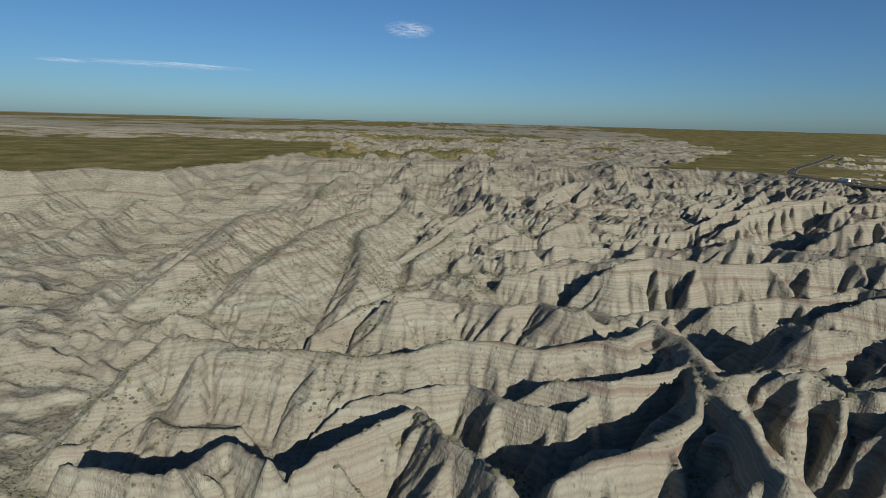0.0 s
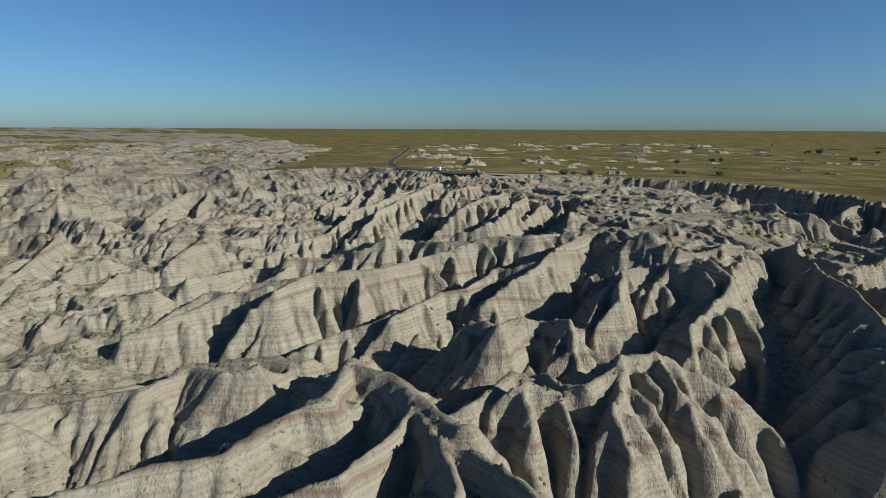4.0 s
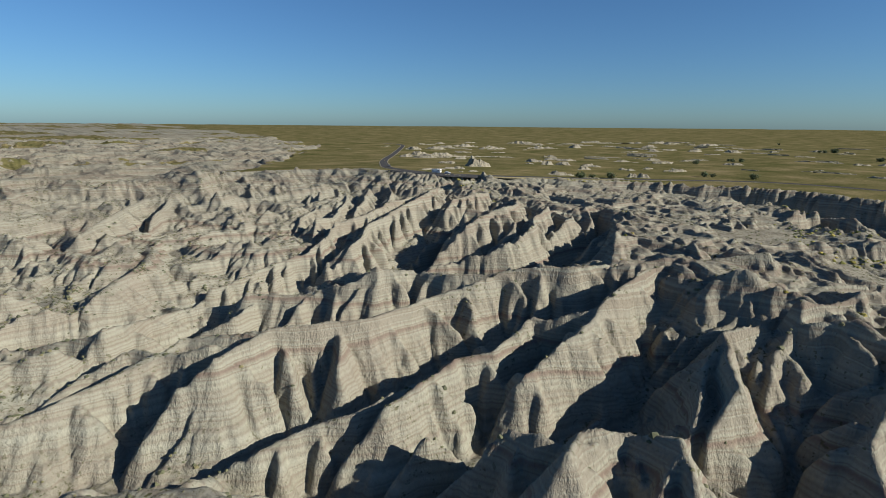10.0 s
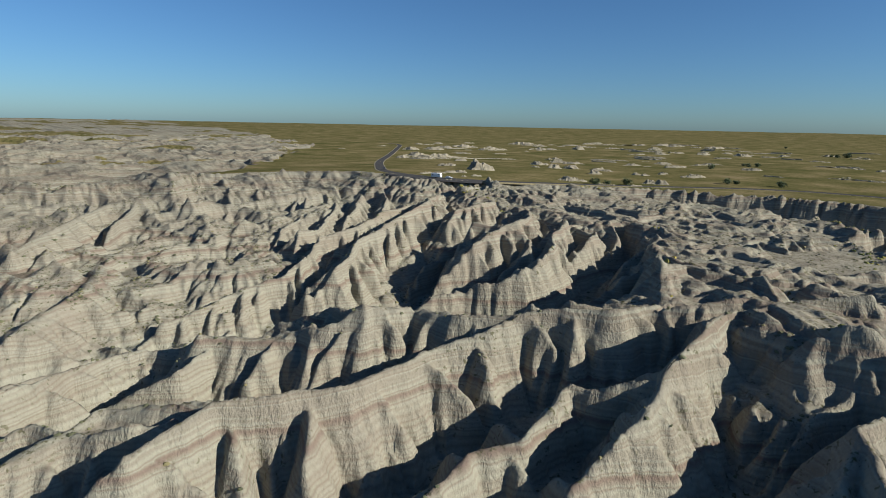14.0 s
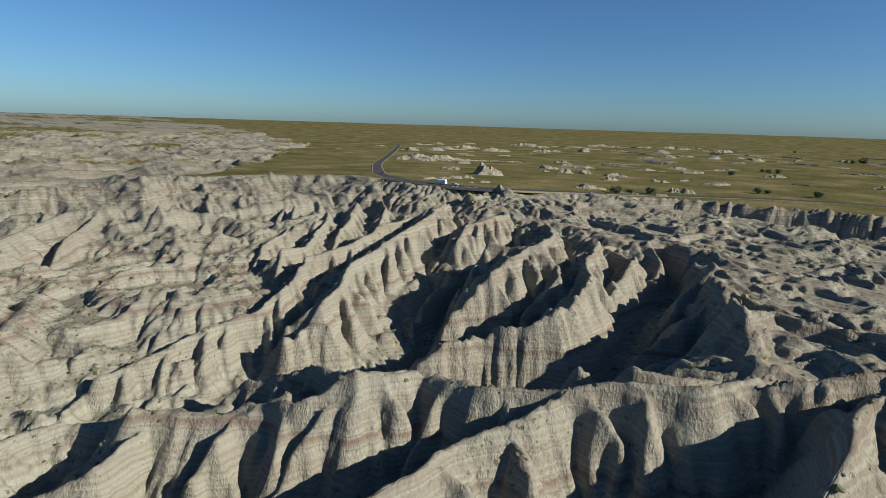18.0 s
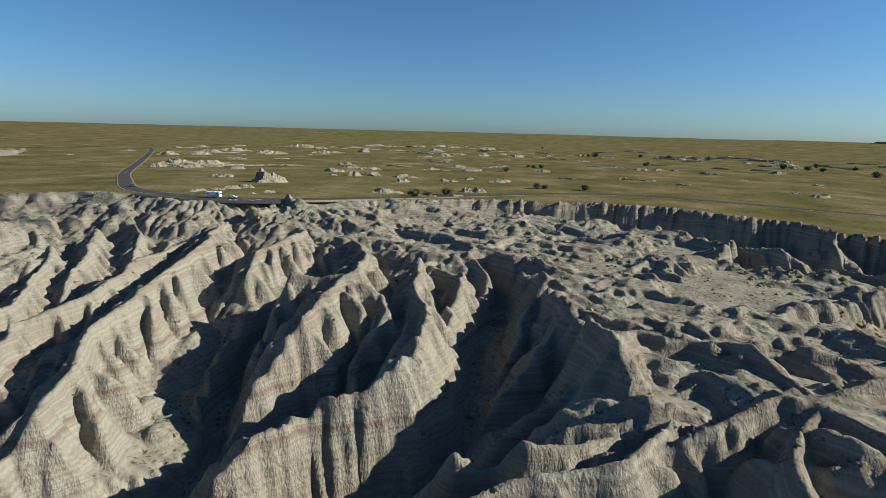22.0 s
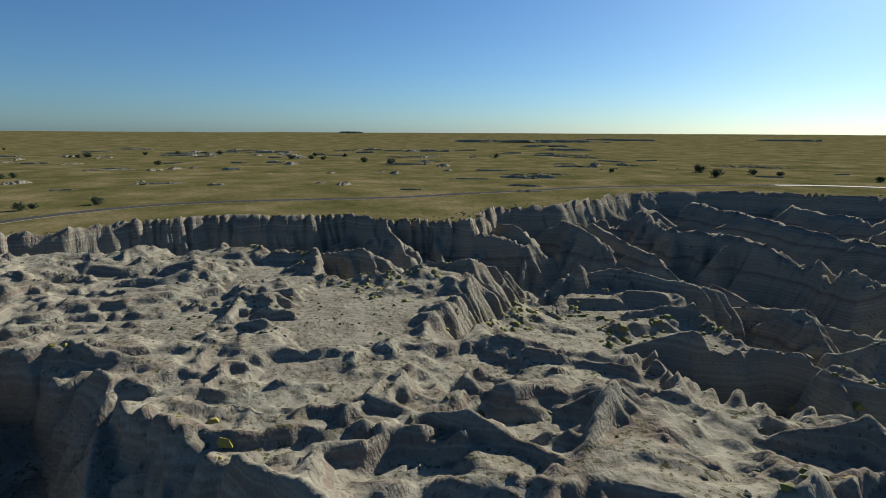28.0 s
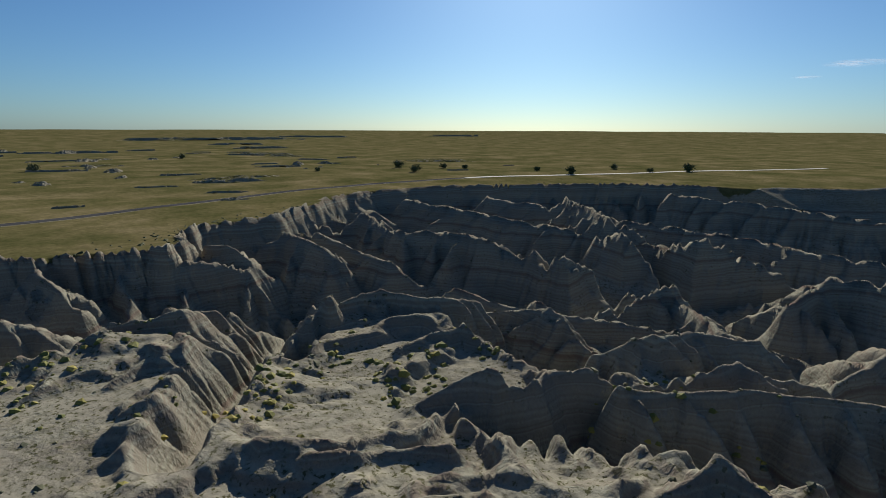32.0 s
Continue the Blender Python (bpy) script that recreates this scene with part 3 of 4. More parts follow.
# the ridge below the start and its knees
ridge([(-22, 196, -24), (-16, 195, -20), (9, 201, -24), (24, 188, -21), (37, 192, -20), (42, 179, -18), (58, 169, -17), (62, 160, -16), (73, 158, -16)], seed=101, spur=17.0, length=14.0, steep=0.85, round_top=1.8, flute=0.5)
ridge([(71, 117, -14), (83, 110, -8), (90, 102, -10), (95, 95, -15)], seed=102, spur=10.0, length=9.0)
ridge([(83, 110, -8), (78, 106, -12), (74, 100, -18)], seed=103, spur=0)
ridge([(107, 102, -7), (117, 98, -8), (126, 86, -14), (131, 78, -22)], seed=104, spur=9.0, length=9.0)
ridge([(95, 142, -18), (102, 139, -9), (112, 143, -10), (121, 138, -11), (121, 129, -9), (116, 124, -12), (111, 118, -17)], seed=105, spur=9.0, length=10.0)
# long ridges that climb from the basin to the north-east
ridge([(32, 244, -26), (44, 243, -23), (62, 247, -20), (77, 250, -17), (92, 233, -13)], seed=106, spur=16.0, length=12.0, steep=0.85, round_top=1.6, flute=0.5)
ridge([(60, 203, -32), (73, 198, -26), (86, 197, -24), (97, 191, -21), (112, 187, -17), (122, 186, -16)], seed=107, spur=10.0, length=10.0)
ridge([(52, 292, -27), (61, 292, -23), (84, 295, -24), (102, 286, -21), (104, 275, -15), (110, 272, -15), (120, 261, -15), (129, 258, -12)], seed=108, spur=14.0, length=12.0, steep=0.9, round_top=1.5, flute=0.5)
ridge([(72, 313, -29), (84, 305, -26), (96, 300, -25), (111, 281, -20), (121, 272, -18)], seed=109, spur=14.0, length=10.0, steep=0.85, round_top=1.8, flute=0.5)
ridge([(121, 287, -26), (130, 282, -20), (140, 266, -12), (139, 250, -8)], seed=110, spur=9.0, length=9.0)
# the spurs west of the butte
ridge([(300, 392, 0), (270, 372, 1), (248, 352, 3), (228, 340, 0), (212, 333, -2), (196, 328, -5), (186, 322, -6), (174, 307, -9), (163, 302, -11), (153, 294, -15), (145, 288, -21), (138, 286, -28)], seed=111, spur=9.0, length=11.0, foot=6.0)
ridge([(186, 322, -6), (178, 328, -11), (168, 322, -16), (158, 310, -22), (150, 304, -27)], seed=112, spur=8.0, length=8.0)
ridge([(254, 372, -2), (225, 362, -3), (204, 348, -5), (181, 346, -9), (160, 323, -11), (147, 317, -15), (133, 318, -17), (118, 316, -20), (104, 314, -23)], seed=113, spur=9.0, length=11.0, foot=6.0)
ridge([(133, 318, -17), (128, 308, -22), (118, 302, -28)], seed=114, spur=7.0, length=7.0)
ridge([(221, 442, -4), (205, 412, -8), (190, 393, -9), (180, 384, -10), (172, 374, -13), (162, 369, -18), (155, 364, -18), (136, 350, -21), (120, 344, -22)], seed=115, spur=8.0, length=11.0, foot=6.0)
ridge([(232, 420, -5), (205, 385, -9), (190, 366, -9), (178, 362, -8), (170, 352, -16)], seed=116, spur=8.0, length=10.0, foot=6.0)
ridge([(255, 429, -3), (238, 405, -6), (222, 390, -8), (208, 372, -12)], seed=117, spur=8.0, length=10.0, foot=6.0)
ridge([(228, 462, -4), (208, 436, -8), (192, 420, -13), (178, 404, -17)], seed=118, spur=7.0, length=10.0, foot=6.0)
ridge([(206, 502, 4), (192, 490, 0), (180, 458, -8), (170, 436, -13), (158, 416, -16)], seed=119, spur=7.0, length=9.0, foot=5.0)
ridge([(178, 530, -1), (176, 500, -6), (168, 470, -13), (156, 446, -18)], seed=120, spur=8.0, length=8.0, foot=5.0)
ridge([(216, 492, 1), (204, 474, -2), (196, 452, -9), (184, 430, -15)], seed=121, spur=7.0, length=8.0, foot=5.0)
ridge([(243, 492, 0), (226, 470, -4), (214, 448, -10)], seed=122, spur=7.0, length=9.0, foot=5.0)
ridge([(258, 480, 0), (246, 455, -4), (236, 436, -10)], seed=123, spur=7.0, length=9.0, foot=5.0)
ridge([(276, 440, 0), (262, 410, -3), (248, 392, -8), (236, 378, -13)], seed=124, spur=7.0, length=9.0, foot=5.0)
ridge([(290, 420, 0), (278, 392, -2), (270, 384, -6)], seed=125, spur=7.0, length=8.0, foot=5.0)
# rounded hills of the western basin
ridge([(-88, 200, -32), (-84, 208, -25), (-76, 220, -17), (-70, 240, -12), (-64, 272, -10), (-58, 310, -11), (-50, 350, -12)], seed=142, spur=15.0, length=20.0, drop=0.5, steep=0.65, round_top=3.0, flute=0.35)
ridge([(-120, 190, -30), (-116, 206, -23), (-108, 226, -14), (-110, 262, -11), (-115, 308, -11), (-106, 350, -13)], seed=143, spur=15.0, length=20.0, drop=0.5, steep=0.65, round_top=3.0, flute=0.35)
ridge([(-140, 180, -30), (-134, 200, -25), (-146, 230, -19), (-150, 270, -15)], seed=144, spur=15.0, length=18.0, drop=0.5, steep=0.65, round_top=3.0, flute=0.35)
ridge([(-38, 205, -27), (-36, 226, -21), (-40, 262, -17), (-45, 302, -16), (-36, 340, -18), (-28, 390, -17)], seed=145, spur=14.0, length=18.0, drop=0.5, steep=0.65, round_top=2.6, flute=0.35)
ridge([(-14, 250, -29), (-10, 276, -25), (2, 310, -22), (14, 352, -20), (30, 400, -16)], seed=146, spur=14.0, length=18.0, drop=0.5, steep=0.65, round_top=2.6, flute=0.35)
ridge([(20, 268, -31), (28, 296, -27), (38, 330, -24), (46, 366, -20)], seed=147, spur=13.0, length=16.0, drop=0.5, steep=0.65, round_top=2.4, flute=0.35)
ridge([(-20, 420, -14), (-30, 460, -11), (-40, 510, -8)], seed=148, spur=14.0, length=22.0, drop=0.5, steep=0.65, round_top=2.6, flute=0.35)
ridge([(40, 430, -14), (46, 470, -10), (52, 520, -7)], seed=149, spur=14.0, length=22.0, drop=0.5, steep=0.65, round_top=2.6, flute=0.35)
ridge([(-90, 390, -12), (-96, 440, -9), (-92, 500, -6)], seed=150, spur=14.0, length=22.0, drop=0.5, steep=0.65, round_top=2.6, flute=0.35)
ridge([(106, 494, -5), (112, 470, -9), (115, 455, -12), (104, 436, -17)], seed=126, spur=12.0, length=12.0, steep=0.7, round_top=2.5, flute=0.4)
ridge([(129, 489, -13), (133, 465, -12), (128, 442, -18)], seed=127, spur=12.0, length=12.0, steep=0.7, round_top=2.5, flute=0.4)
ridge([(72, 420, -10), (72, 398, -10), (68, 376, -17)], seed=128, spur=12.0, length=12.0, steep=0.7, round_top=2.5, flute=0.4)
ridge([(96, 372, -13), (88, 340, -13), (70, 322, -17), (58, 312, -24)], seed=129, spur=12.0, length=14.0, steep=0.75, round_top=2.5, flute=0.4)
ridge([(66, 356, -18), (61, 340, -20), (50, 326, -26)], seed=130, spur=12.0, length=12.0, steep=0.75, round_top=2.5, flute=0.4)
# the butte
ridge([(300, 326, 1), (275, 302, 1), (256, 288, 1), (239, 278, 3), (233, 280, 2), (221, 278, 0), (207, 276, -5), (194, 273, -11), (184, 268, -18), (176, 264, -25)], seed=131, spur=9.0, length=8.0, foot=0.0, flute=1.2)
ridge([(264, 272, 1), (242, 262, 0), (231, 253, -2), (220, 247, -2), (208, 241, -3)], seed=132, spur=9.0, length=7.0, foot=0.0, flute=1.2)
ridge([(208, 241, -3), (197, 247, -10), (186, 254, -12), (177, 260, -14), (170, 264, -20)], seed=133, spur=7.0, length=8.0, foot=0.0, flute=1.4)
ridge([(208, 241, -3), (205, 234, -9), (203, 229, -17)], seed=134, spur=5.0, length=6.0, foot=0.0, flute=1.3)
ridge([(233, 280, 2), (236, 270, -2), (228, 264, -4), (218, 262, -9), (206, 264, -16)], seed=135, spur=8.0, length=7.0, foot=0.0, flute=1.2)
ridge([(239, 278, 2), (230, 296, -1), (218, 298, -6), (205, 292, -14), (194, 287, -22)], seed=136, spur=8.0, length=8.0, foot=0.0, flute=1.2)
ridge([(288, 338, 1), (267, 328, 3), (246, 325, 1), (236, 319, -4)], seed=137, spur=7.0, length=8.0, foot=4.0)
ridge([(297, 278, -2), (280, 272, -1), (266, 272, 0), (264, 256, -2), (252, 250, -7)], seed=138, spur=7.0, length=7.0, foot=4.0)
# crests that cross the southern canyon below its rim
ridge([(110, 18, -34), (150, 6, -28), (196, 2, -23), (240, 12, -20), (280, 26, -18), (330, 22, -14), (400, 10, -6)], seed=151, spur=20.0, length=24.0, drop=0.62, foot=0.0, steep=0.95, flute=0.7)
ridge([(90, -98, -31), (140, -90, -25), (186, -104, -21), (228, -96, -18), (276, -108, -13), (340, -98, -9), (440, -110, -3)], seed=153, spur=20.0, length=26.0, drop=0.62, foot=0.0, steep=0.95, flute=0.7)
ridge([(80, -150, -29), (130, -158, -23), (180, -146, -18), (230, -158, -15), (290, -146, -10), (400, -160, -4)], seed=154, spur=20.0, length=26.0, drop=0.62, foot=0.0, steep=0.95, flute=0.7)
ridge([(70, -262, -22), (120, -268, -17), (170, -258, -12), (230, -268, -8), (290, -262, -4)], seed=156, spur=20.0, length=24.0, drop=0.62, foot=0.0, steep=0.95, flute=0.7)
# islands between the table and the eastern rim
ridge([(372, 186, -2), (363, 172, -1), (355, 157, 1), (350, 148, -3), (345, 140, -10)], seed=139, spur=7.0, length=8.0, foot=5.0)
ridge([(408, 128, -1), (384, 131, -4), (372, 134, -10)], seed=140, spur=8.0, length=9.0, foot=6.0)
ridge([(334, 124, -3), (326, 106, -6), (318, 101, -5), (306, 98, 0), (298, 99, 1)], seed=141, spur=7.0, length=8.0, foot=5.0)
rim_spurs(PLAIN_EAST[8:22], 17.0, 46.0, 0.7, 300)
rim_spurs(PLAIN_EAST[12:22], 26.0, 95.0, 0.5, 340)
channel([(240, 119, -9), (221, 106, -20), (194, 93, -28), (172, 84, -32), (158, 74, -36), (143, 67, -38), (120, 40, -40)], steep=1.25)
ridge([(220, 99, -3), (201, 84, -4), (186, 74, -5), (167, 65, -7), (146, 60, -10), (136, 59, -14)], seed=100, spur=9.0, length=12.0)
channel([(287, 258, -5), (275, 246, -11), (258, 241, -18), (240, 236, -24), (222, 229, -28), (207, 224, -30), (193, 228, -31), (182, 240, -32), (168, 252, -33)], steep=1.35)
channel([(262, 316, -4), (240, 310, -12), (222, 305, -20), (200, 294, -27), (182, 281, -31), (164, 276, -33), (146, 284, -33)], steep=1.5)
channel([(270, 160, -6), (277, 152, -8), (291, 135, -12), (303, 121, -15), (338, 83, -24), (363, 56, -32)], steep=1.1)
channel([(432, 250, -8), (425, 190, -14), (395, 165, -20), (365, 135, -28), (352, 95, -33), (350, 50, -36), (305, 4, -38), (264, 5, -38), (236, -61, -40), (197, -100, -42)])
channel([(236, -61, -40), (267, -97, -24), (292, -94, -14), (373, -181, -6)])
channel([(200, 262, -30), (168, 282, -31), (140, 292, -32), (100, 300, -35), (40, 310, -38)])
channel([(140, 158, -24), (118, 162, -28), (92, 168, -32), (60, 170, -36)])

ridge([(201, 219, -16), (205, 214, -11), (214, 205, -4), (230, 200, -1), (241, 198, 1)], seed=160, spur=6.0, length=9.0, foot=5.0)
ridge([(213, 227, -18), (226, 221, -8), (240, 217, -3), (254, 222, -2)], seed=161, spur=6.0, length=9.0, foot=5.0)
ridge([(230, 231, -17), (242, 228, -8), (256, 228, -3), (272, 232, -2)], seed=162, spur=6.0, length=8.0, foot=5.0)
ridge([(150, 150, -22), (164, 150, -15), (178, 148, -8), (191, 141, -3), (203, 146, -1), (215, 149, 2)], seed=163, spur=8.0, length=9.0, foot=6.0)
ridge([(168, 160, -16), (182, 157, -8), (196, 153, -2), (208, 156, -1)], seed=164, spur=8.0, length=9.0, foot=6.0)
ridge([(158, 128, -18), (165, 131, -8), (178, 134, -5), (187, 123, 1)], seed=165, spur=8.0, length=9.0, foot=6.0)


def wash(h, drops, steps, seed, bite):
    """Running water: many drops roll downhill together, cutting where they run fast and leaving mud where they slow."""
    rs = np.random.RandomState(seed)
    ny, nx = h.shape
    flat = h.ravel()
    x, y = rs.uniform(2, nx - 3, drops), rs.uniform(2, ny - 3, drops)
    vx, vy, load = np.zeros(drops), np.zeros(drops), np.zeros(drops)

    def corner(x, y):
        i, j = x.astype(int), y.astype(int)
        k, u, v = j * nx + i, x - i, y - j
        return k, u, v, flat[k], flat[k + 1], flat[k + nx], flat[k + nx + 1]

    for _ in range(steps):
        k, u, v, a, b, c, d = corner(x, y)
        sx, sy = (b - a) * (1 - v) + (d - c) * v, (c - a) * (1 - u) + (d - b) * u
        here = (a * (1 - u) + b * u) * (1 - v) + (c * (1 - u) + d * u) * v
        vx, vy = 0.5 * vx - sx, 0.5 * vy - sy
        n = np.hypot(vx, vy) + 1e-6
        x, y = np.clip(x + vx / n, 1, nx - 3), np.clip(y + vy / n, 1, ny - 3)
        _, p, q, a, b, c, d = corner(x, y)
        fall = here - ((a * (1 - p) + b * p) * (1 - q) + (c * (1 - p) + d * p) * q)
        take = np.where(fall > 0, np.minimum(bite * np.minimum(fall / STEP, 1.0) - 0.06 * load, 0.3 * fall), -np.minimum(load, 0.5 * np.maximum(-fall, 0.02)))
        load = load + take
        for o, wgt in ((0, (1 - u) * (1 - v)), (1, u * (1 - v)), (nx, (1 - u) * v), (nx + 1, u * v)):
            flat -= np.bincount(k + o, take * wgt, minlength=flat.size)
    h[:] = flat.reshape(h.shape)


def blur(h, n):
    """Mean over squares of 2n + 1 cells, twice."""
    for _ in range(2):
        for axis in (0, 1):
            c = np.cumsum(np.concatenate([np.repeat(h.take([0], axis), n + 1, axis), h, np.repeat(h.take([-1], axis), n, axis)], axis), axis)
            k = h.shape[axis]
            h = (c.take(range(2 * n + 1, 2 * n + 1 + k), axis) - c.take(range(k), axis)) / (2 * n + 1)
    return h


for turn in range(2):
    if turn == 1:
        steep_here = smooth(np.hypot(*np.gradient(blur(H, 3), STEP)), 0.12, 0.5) * (1 - smooth(plain_in, -1, 2))
        H += 2.2 * (ridged(WX, WY, 9.0, 4, 72, 0.6) - 0.55) * steep_here * (1 - 0.75 * smooth(table_in, -2, 4) * smooth(GX, 235, 255))
    wash(H, 190000, 32, 5 + turn, 0.11)
H += (0.55 * (H - blur(H, 2)) + 0.35 * (H - blur(H, 8))) * (1 - smooth(plain_in, 0, 4))
H += smooth(plain_in, 0.5, 7) * (plain_level(GX, GY) - H)
H += (0.12 + 0.4 * steep_here) * fbm(GX, GY, 4, 3, 71, 0.6) * (1 - smooth(plain_in, 0, 4))


def sample(raster, x, y):
    i = np.clip((x - X0) / STEP, 0, len(gx) - 1.001)
    j = np.clip((y - Y0) / STEP, 0, len(gy) - 1.001)
    a, b = i.astype(int), j.astype(int)
    u, v = i - a, j - b
    return (raster[b, a] * (1 - u) + raster[b, a + 1] * u) * (1 - v) + (raster[b + 1, a] * (1 - u) + raster[b + 1, a + 1] * u) * v


gradient = np.hypot(*np.gradient(H, STEP))
grass_map = smooth(plain_in, -1, 4) * (1 - smooth(gradient, 0.5, 0.9))
sage_map = 1 - smooth(gradient, 0.55, 1.3)


def land(x, y):
    """Height, grass and sage anywhere."""
    k = smooth(np.minimum(np.minimum(x - X0, X1 - STEP - x), np.minimum(y - Y0, Y1 - STEP - y)), 0, 16)
    out = k < 1
    h, g, s = np.zeros(x.shape), np.zeros(x.shape), np.zeros(x.shape)
    if out.any():
        h[out], g[out], s[out] = far_land(x[out], y[out])
    return h + k * (sample(H, x, y) - h), g + k * (sample(grass_map, x, y) - g), s + k * (sample(sage_map, x, y) - s)


def ground_at(x, y):
    return float(land(np.array([[float(x)]]), np.array([[float(y)]]))[0][0, 0])


def spaced(lo, a, b, hi, fine, coarse_lo, coarse_hi, near_lo, near_hi):
    """Grid lines: fine from a to b, coarser out to near_lo and near_hi, then ever wider."""
    mid = list(np.arange(a, b, fine))
    up, step = [], fine
    v = mid[-1]
    while v < hi:
        step = min(step * 1.025, coarse_hi) if v < near_hi else step * 1.18
        v += step
        up.append(min(v, hi))
    down, step, v = [], fine, a
    while v > lo:
        step = min(step * 1.025, coarse_lo) if v > near_lo else step * 1.18
        v -= step
        down.append(max(v, lo))
    return np.array(down[::-1] + mid + up)


def sheet(name, xs, ys, mat):
    x, y = np.meshgrid(xs, ys)
    h, g, s = land(x, y)
    nx, ny = len(xs), len(ys)
    me = bpy.data.meshes.new(name)
    co = np.stack([x, y, h], -1).reshape(-1, 3)
    k = (np.arange(ny - 1)[:, None] * nx + np.arange(nx - 1)[None, :]).ravel()
    quads = np.stack([k, k + 1, k + nx + 1, k + nx], -1)
    me.vertices.add(len(co))
    me.vertices.foreach_set("co", co.ravel().astype(np.float32))
    me.loops.add(quads.size)
    me.loops.foreach_set("vertex_index", quads.ravel().astype(np.int32))
    me.polygons.add(len(quads))
    me.polygons.foreach_set("loop_start", np.arange(0, quads.size, 4, dtype=np.int32))
    me.update()
    me.polygons.foreach_set("use_smooth", np.ones(len(quads), bool))
    for key, v in (("grass", g), ("sage", s)):
        me.attributes.new(key, "FLOAT", "POINT").data.foreach_set("value", v.ravel().astype(np.float32))
    me.materials.append(mat)
    return new(name, me)


ground = sheet("ground", spaced(-4800, -90, 330, 4800, 0.7, 3.4, 4, -450, 1250), spaced(-4800, 60, 400, 4800, 0.7, 3.4, 3.8, -480, 1700), ground_material())
tagged(ground, "pale eroded clay badlands with gullies beside olive-green prairie", "badlands", kind="structure")


# ---- helpers for things ----
def part(name, bm, mat, parent=None, label=""):
    me = bpy.data.meshes.new(name)
    bm.to_mesh(me)
    bm.free()
    me.materials.append(mat)
    ob = new(name, me)
    ob.parent = parent
    return tagged(ob, label)


def box(size, at, bevel=0.0, segments=2):
    bm = bmesh.new()
    bmesh.ops.create_cube(bm, size=1, matrix=Matrix.Translation(at) @ Matrix.Diagonal((*size, 1)))
    if bevel:
        bmesh.ops.bevel(bm, geom=bm.edges[:], offset=bevel, segments=segments, affect="EDGES")
    return bm


def tube(r0, r1, a, b, sides=10):
    bm = bmesh.new()
    a, b = Vector(a), Vector(b)
    turn = (b - a).to_track_quat("Z", "Y").to_matrix().to_4x4()
    bmesh.ops.create_cone(bm, cap_ends=True, segments=sides, radius1=r0, radius2=r1, depth=(b - a).length, matrix=Matrix.Translation((a + b) / 2) @ turn)
    return bm


def flat_paint(name, colour, rough=0.5, metal=0.0, vary=0.12, scale=3.0):
    m, t, b = material(name)
    c = mix(t, 1.0, (*colour, 1), ramp(t, noise_tex(t, scale, 4), [(0.3, (1 - vary,) * 3), (0.7, (1 + vary,) * 3)]), "MULTIPLY")
    t.links.new(c, b.inputs["Base Color"])
    b.inputs["Roughness"].default_value, b.inputs["Metallic"].default_value = rough, metal
    return m


# ---- road ----
ROAD = [(723, 1235), (775, 1160), (770, 1080), (660, 935), (540, 789), (420, 643), (358, 555), (314, 487), (304, 456), (306, 431), (312, 410), (322, 392), (340, 376), (369, 360), (406, 342), (449, 321), (488, 294), (510, 258), (517, 220), (511, 175), (506, 139), (504, 100), (506, 50), (511, -20), (512, -70), (502, -150), (480, -215), (436, -294), (353, -401), (265, -515), (183, -646), (60, -800)]


def spline(points, gap):
    out = []
    for i in range(1, len(points) - 2):
        p = [Vector(q) for q in points[i - 1:i + 3]]
        n = max(2, int((p[2] - p[1]).length / gap))
        for k in range(n):
            u = k / n
            out.append(0.5 * (2 * p[1] + (p[2] - p[0]) * u + (2 * p[0] - 5 * p[1] + 4 * p[2] - p[3]) * u * u + (3 * p[1] - p[0] - 3 * p[2] + p[3]) * u ** 3))
    return out


def strip(name, path, lo, hi, lift, mat, sides=True):
    """A ribbon from lo to hi metres off the path, with sloping sides down into the ground."""
    bm = bmesh.new()
    rows, spots, across = [], [], []
    for i, p in enumerate(path):
        q, r = path[max(i - 1, 0)], path[min(i + 1, len(path) - 1)]
        n = Vector((r.y - q.y, q.x - r.x)).normalized()
        across.append(n)
        spots.append([p, p + n * lo, p + n * hi, p + n * lo / 2, p + n * hi / 2])
    spots = np.array(spots)
    top = land(spots[..., 0], spots[..., 1])[0].max(1)
    top = np.convolve(np.pad(top, 2, "edge"), np.ones(5) / 5, "valid")
    for p, n, level in zip(path, across, top):
        z = level + lift
        offs = [(lo - 1.2, -0.9), (lo, 0), (hi, 0), (hi + 1.2, -0.9)] if sides else [(lo, 0), (hi, 0)]
        rows.append([bm.verts.new((*(p + n * o), z + dz)) for o, dz in offs])
    for a, b in zip(rows, rows[1:]):
        for k in range(len(a) - 1):
            bm.faces.new((a[k], a[k + 1], b[k + 1], b[k]))
    bmesh.ops.recalc_face_normals(bm, faces=bm.faces)
    return part(name, bm, mat)


def asphalt():
    m, t, b = material("worn_asphalt")
    c = ramp(t, noise_tex(t, 0.25, 5, 0.65), [(0.3, (0.05, 0.05, 0.052)), (0.7, (0.085, 0.083, 0.08))])
    t.links.new(mix(t, 0.5, c, ramp(t, noise_tex(t, 6.0, 3), [(0.3, (0.7,) * 3), (0.7, (1.25,) * 3)]), "MULTIPLY"), b.inputs["Base Color"])
    b.inputs["Roughness"].default_value = 0.9
    b.inputs["Specular IOR Level"].default_value = 0.0
    return m


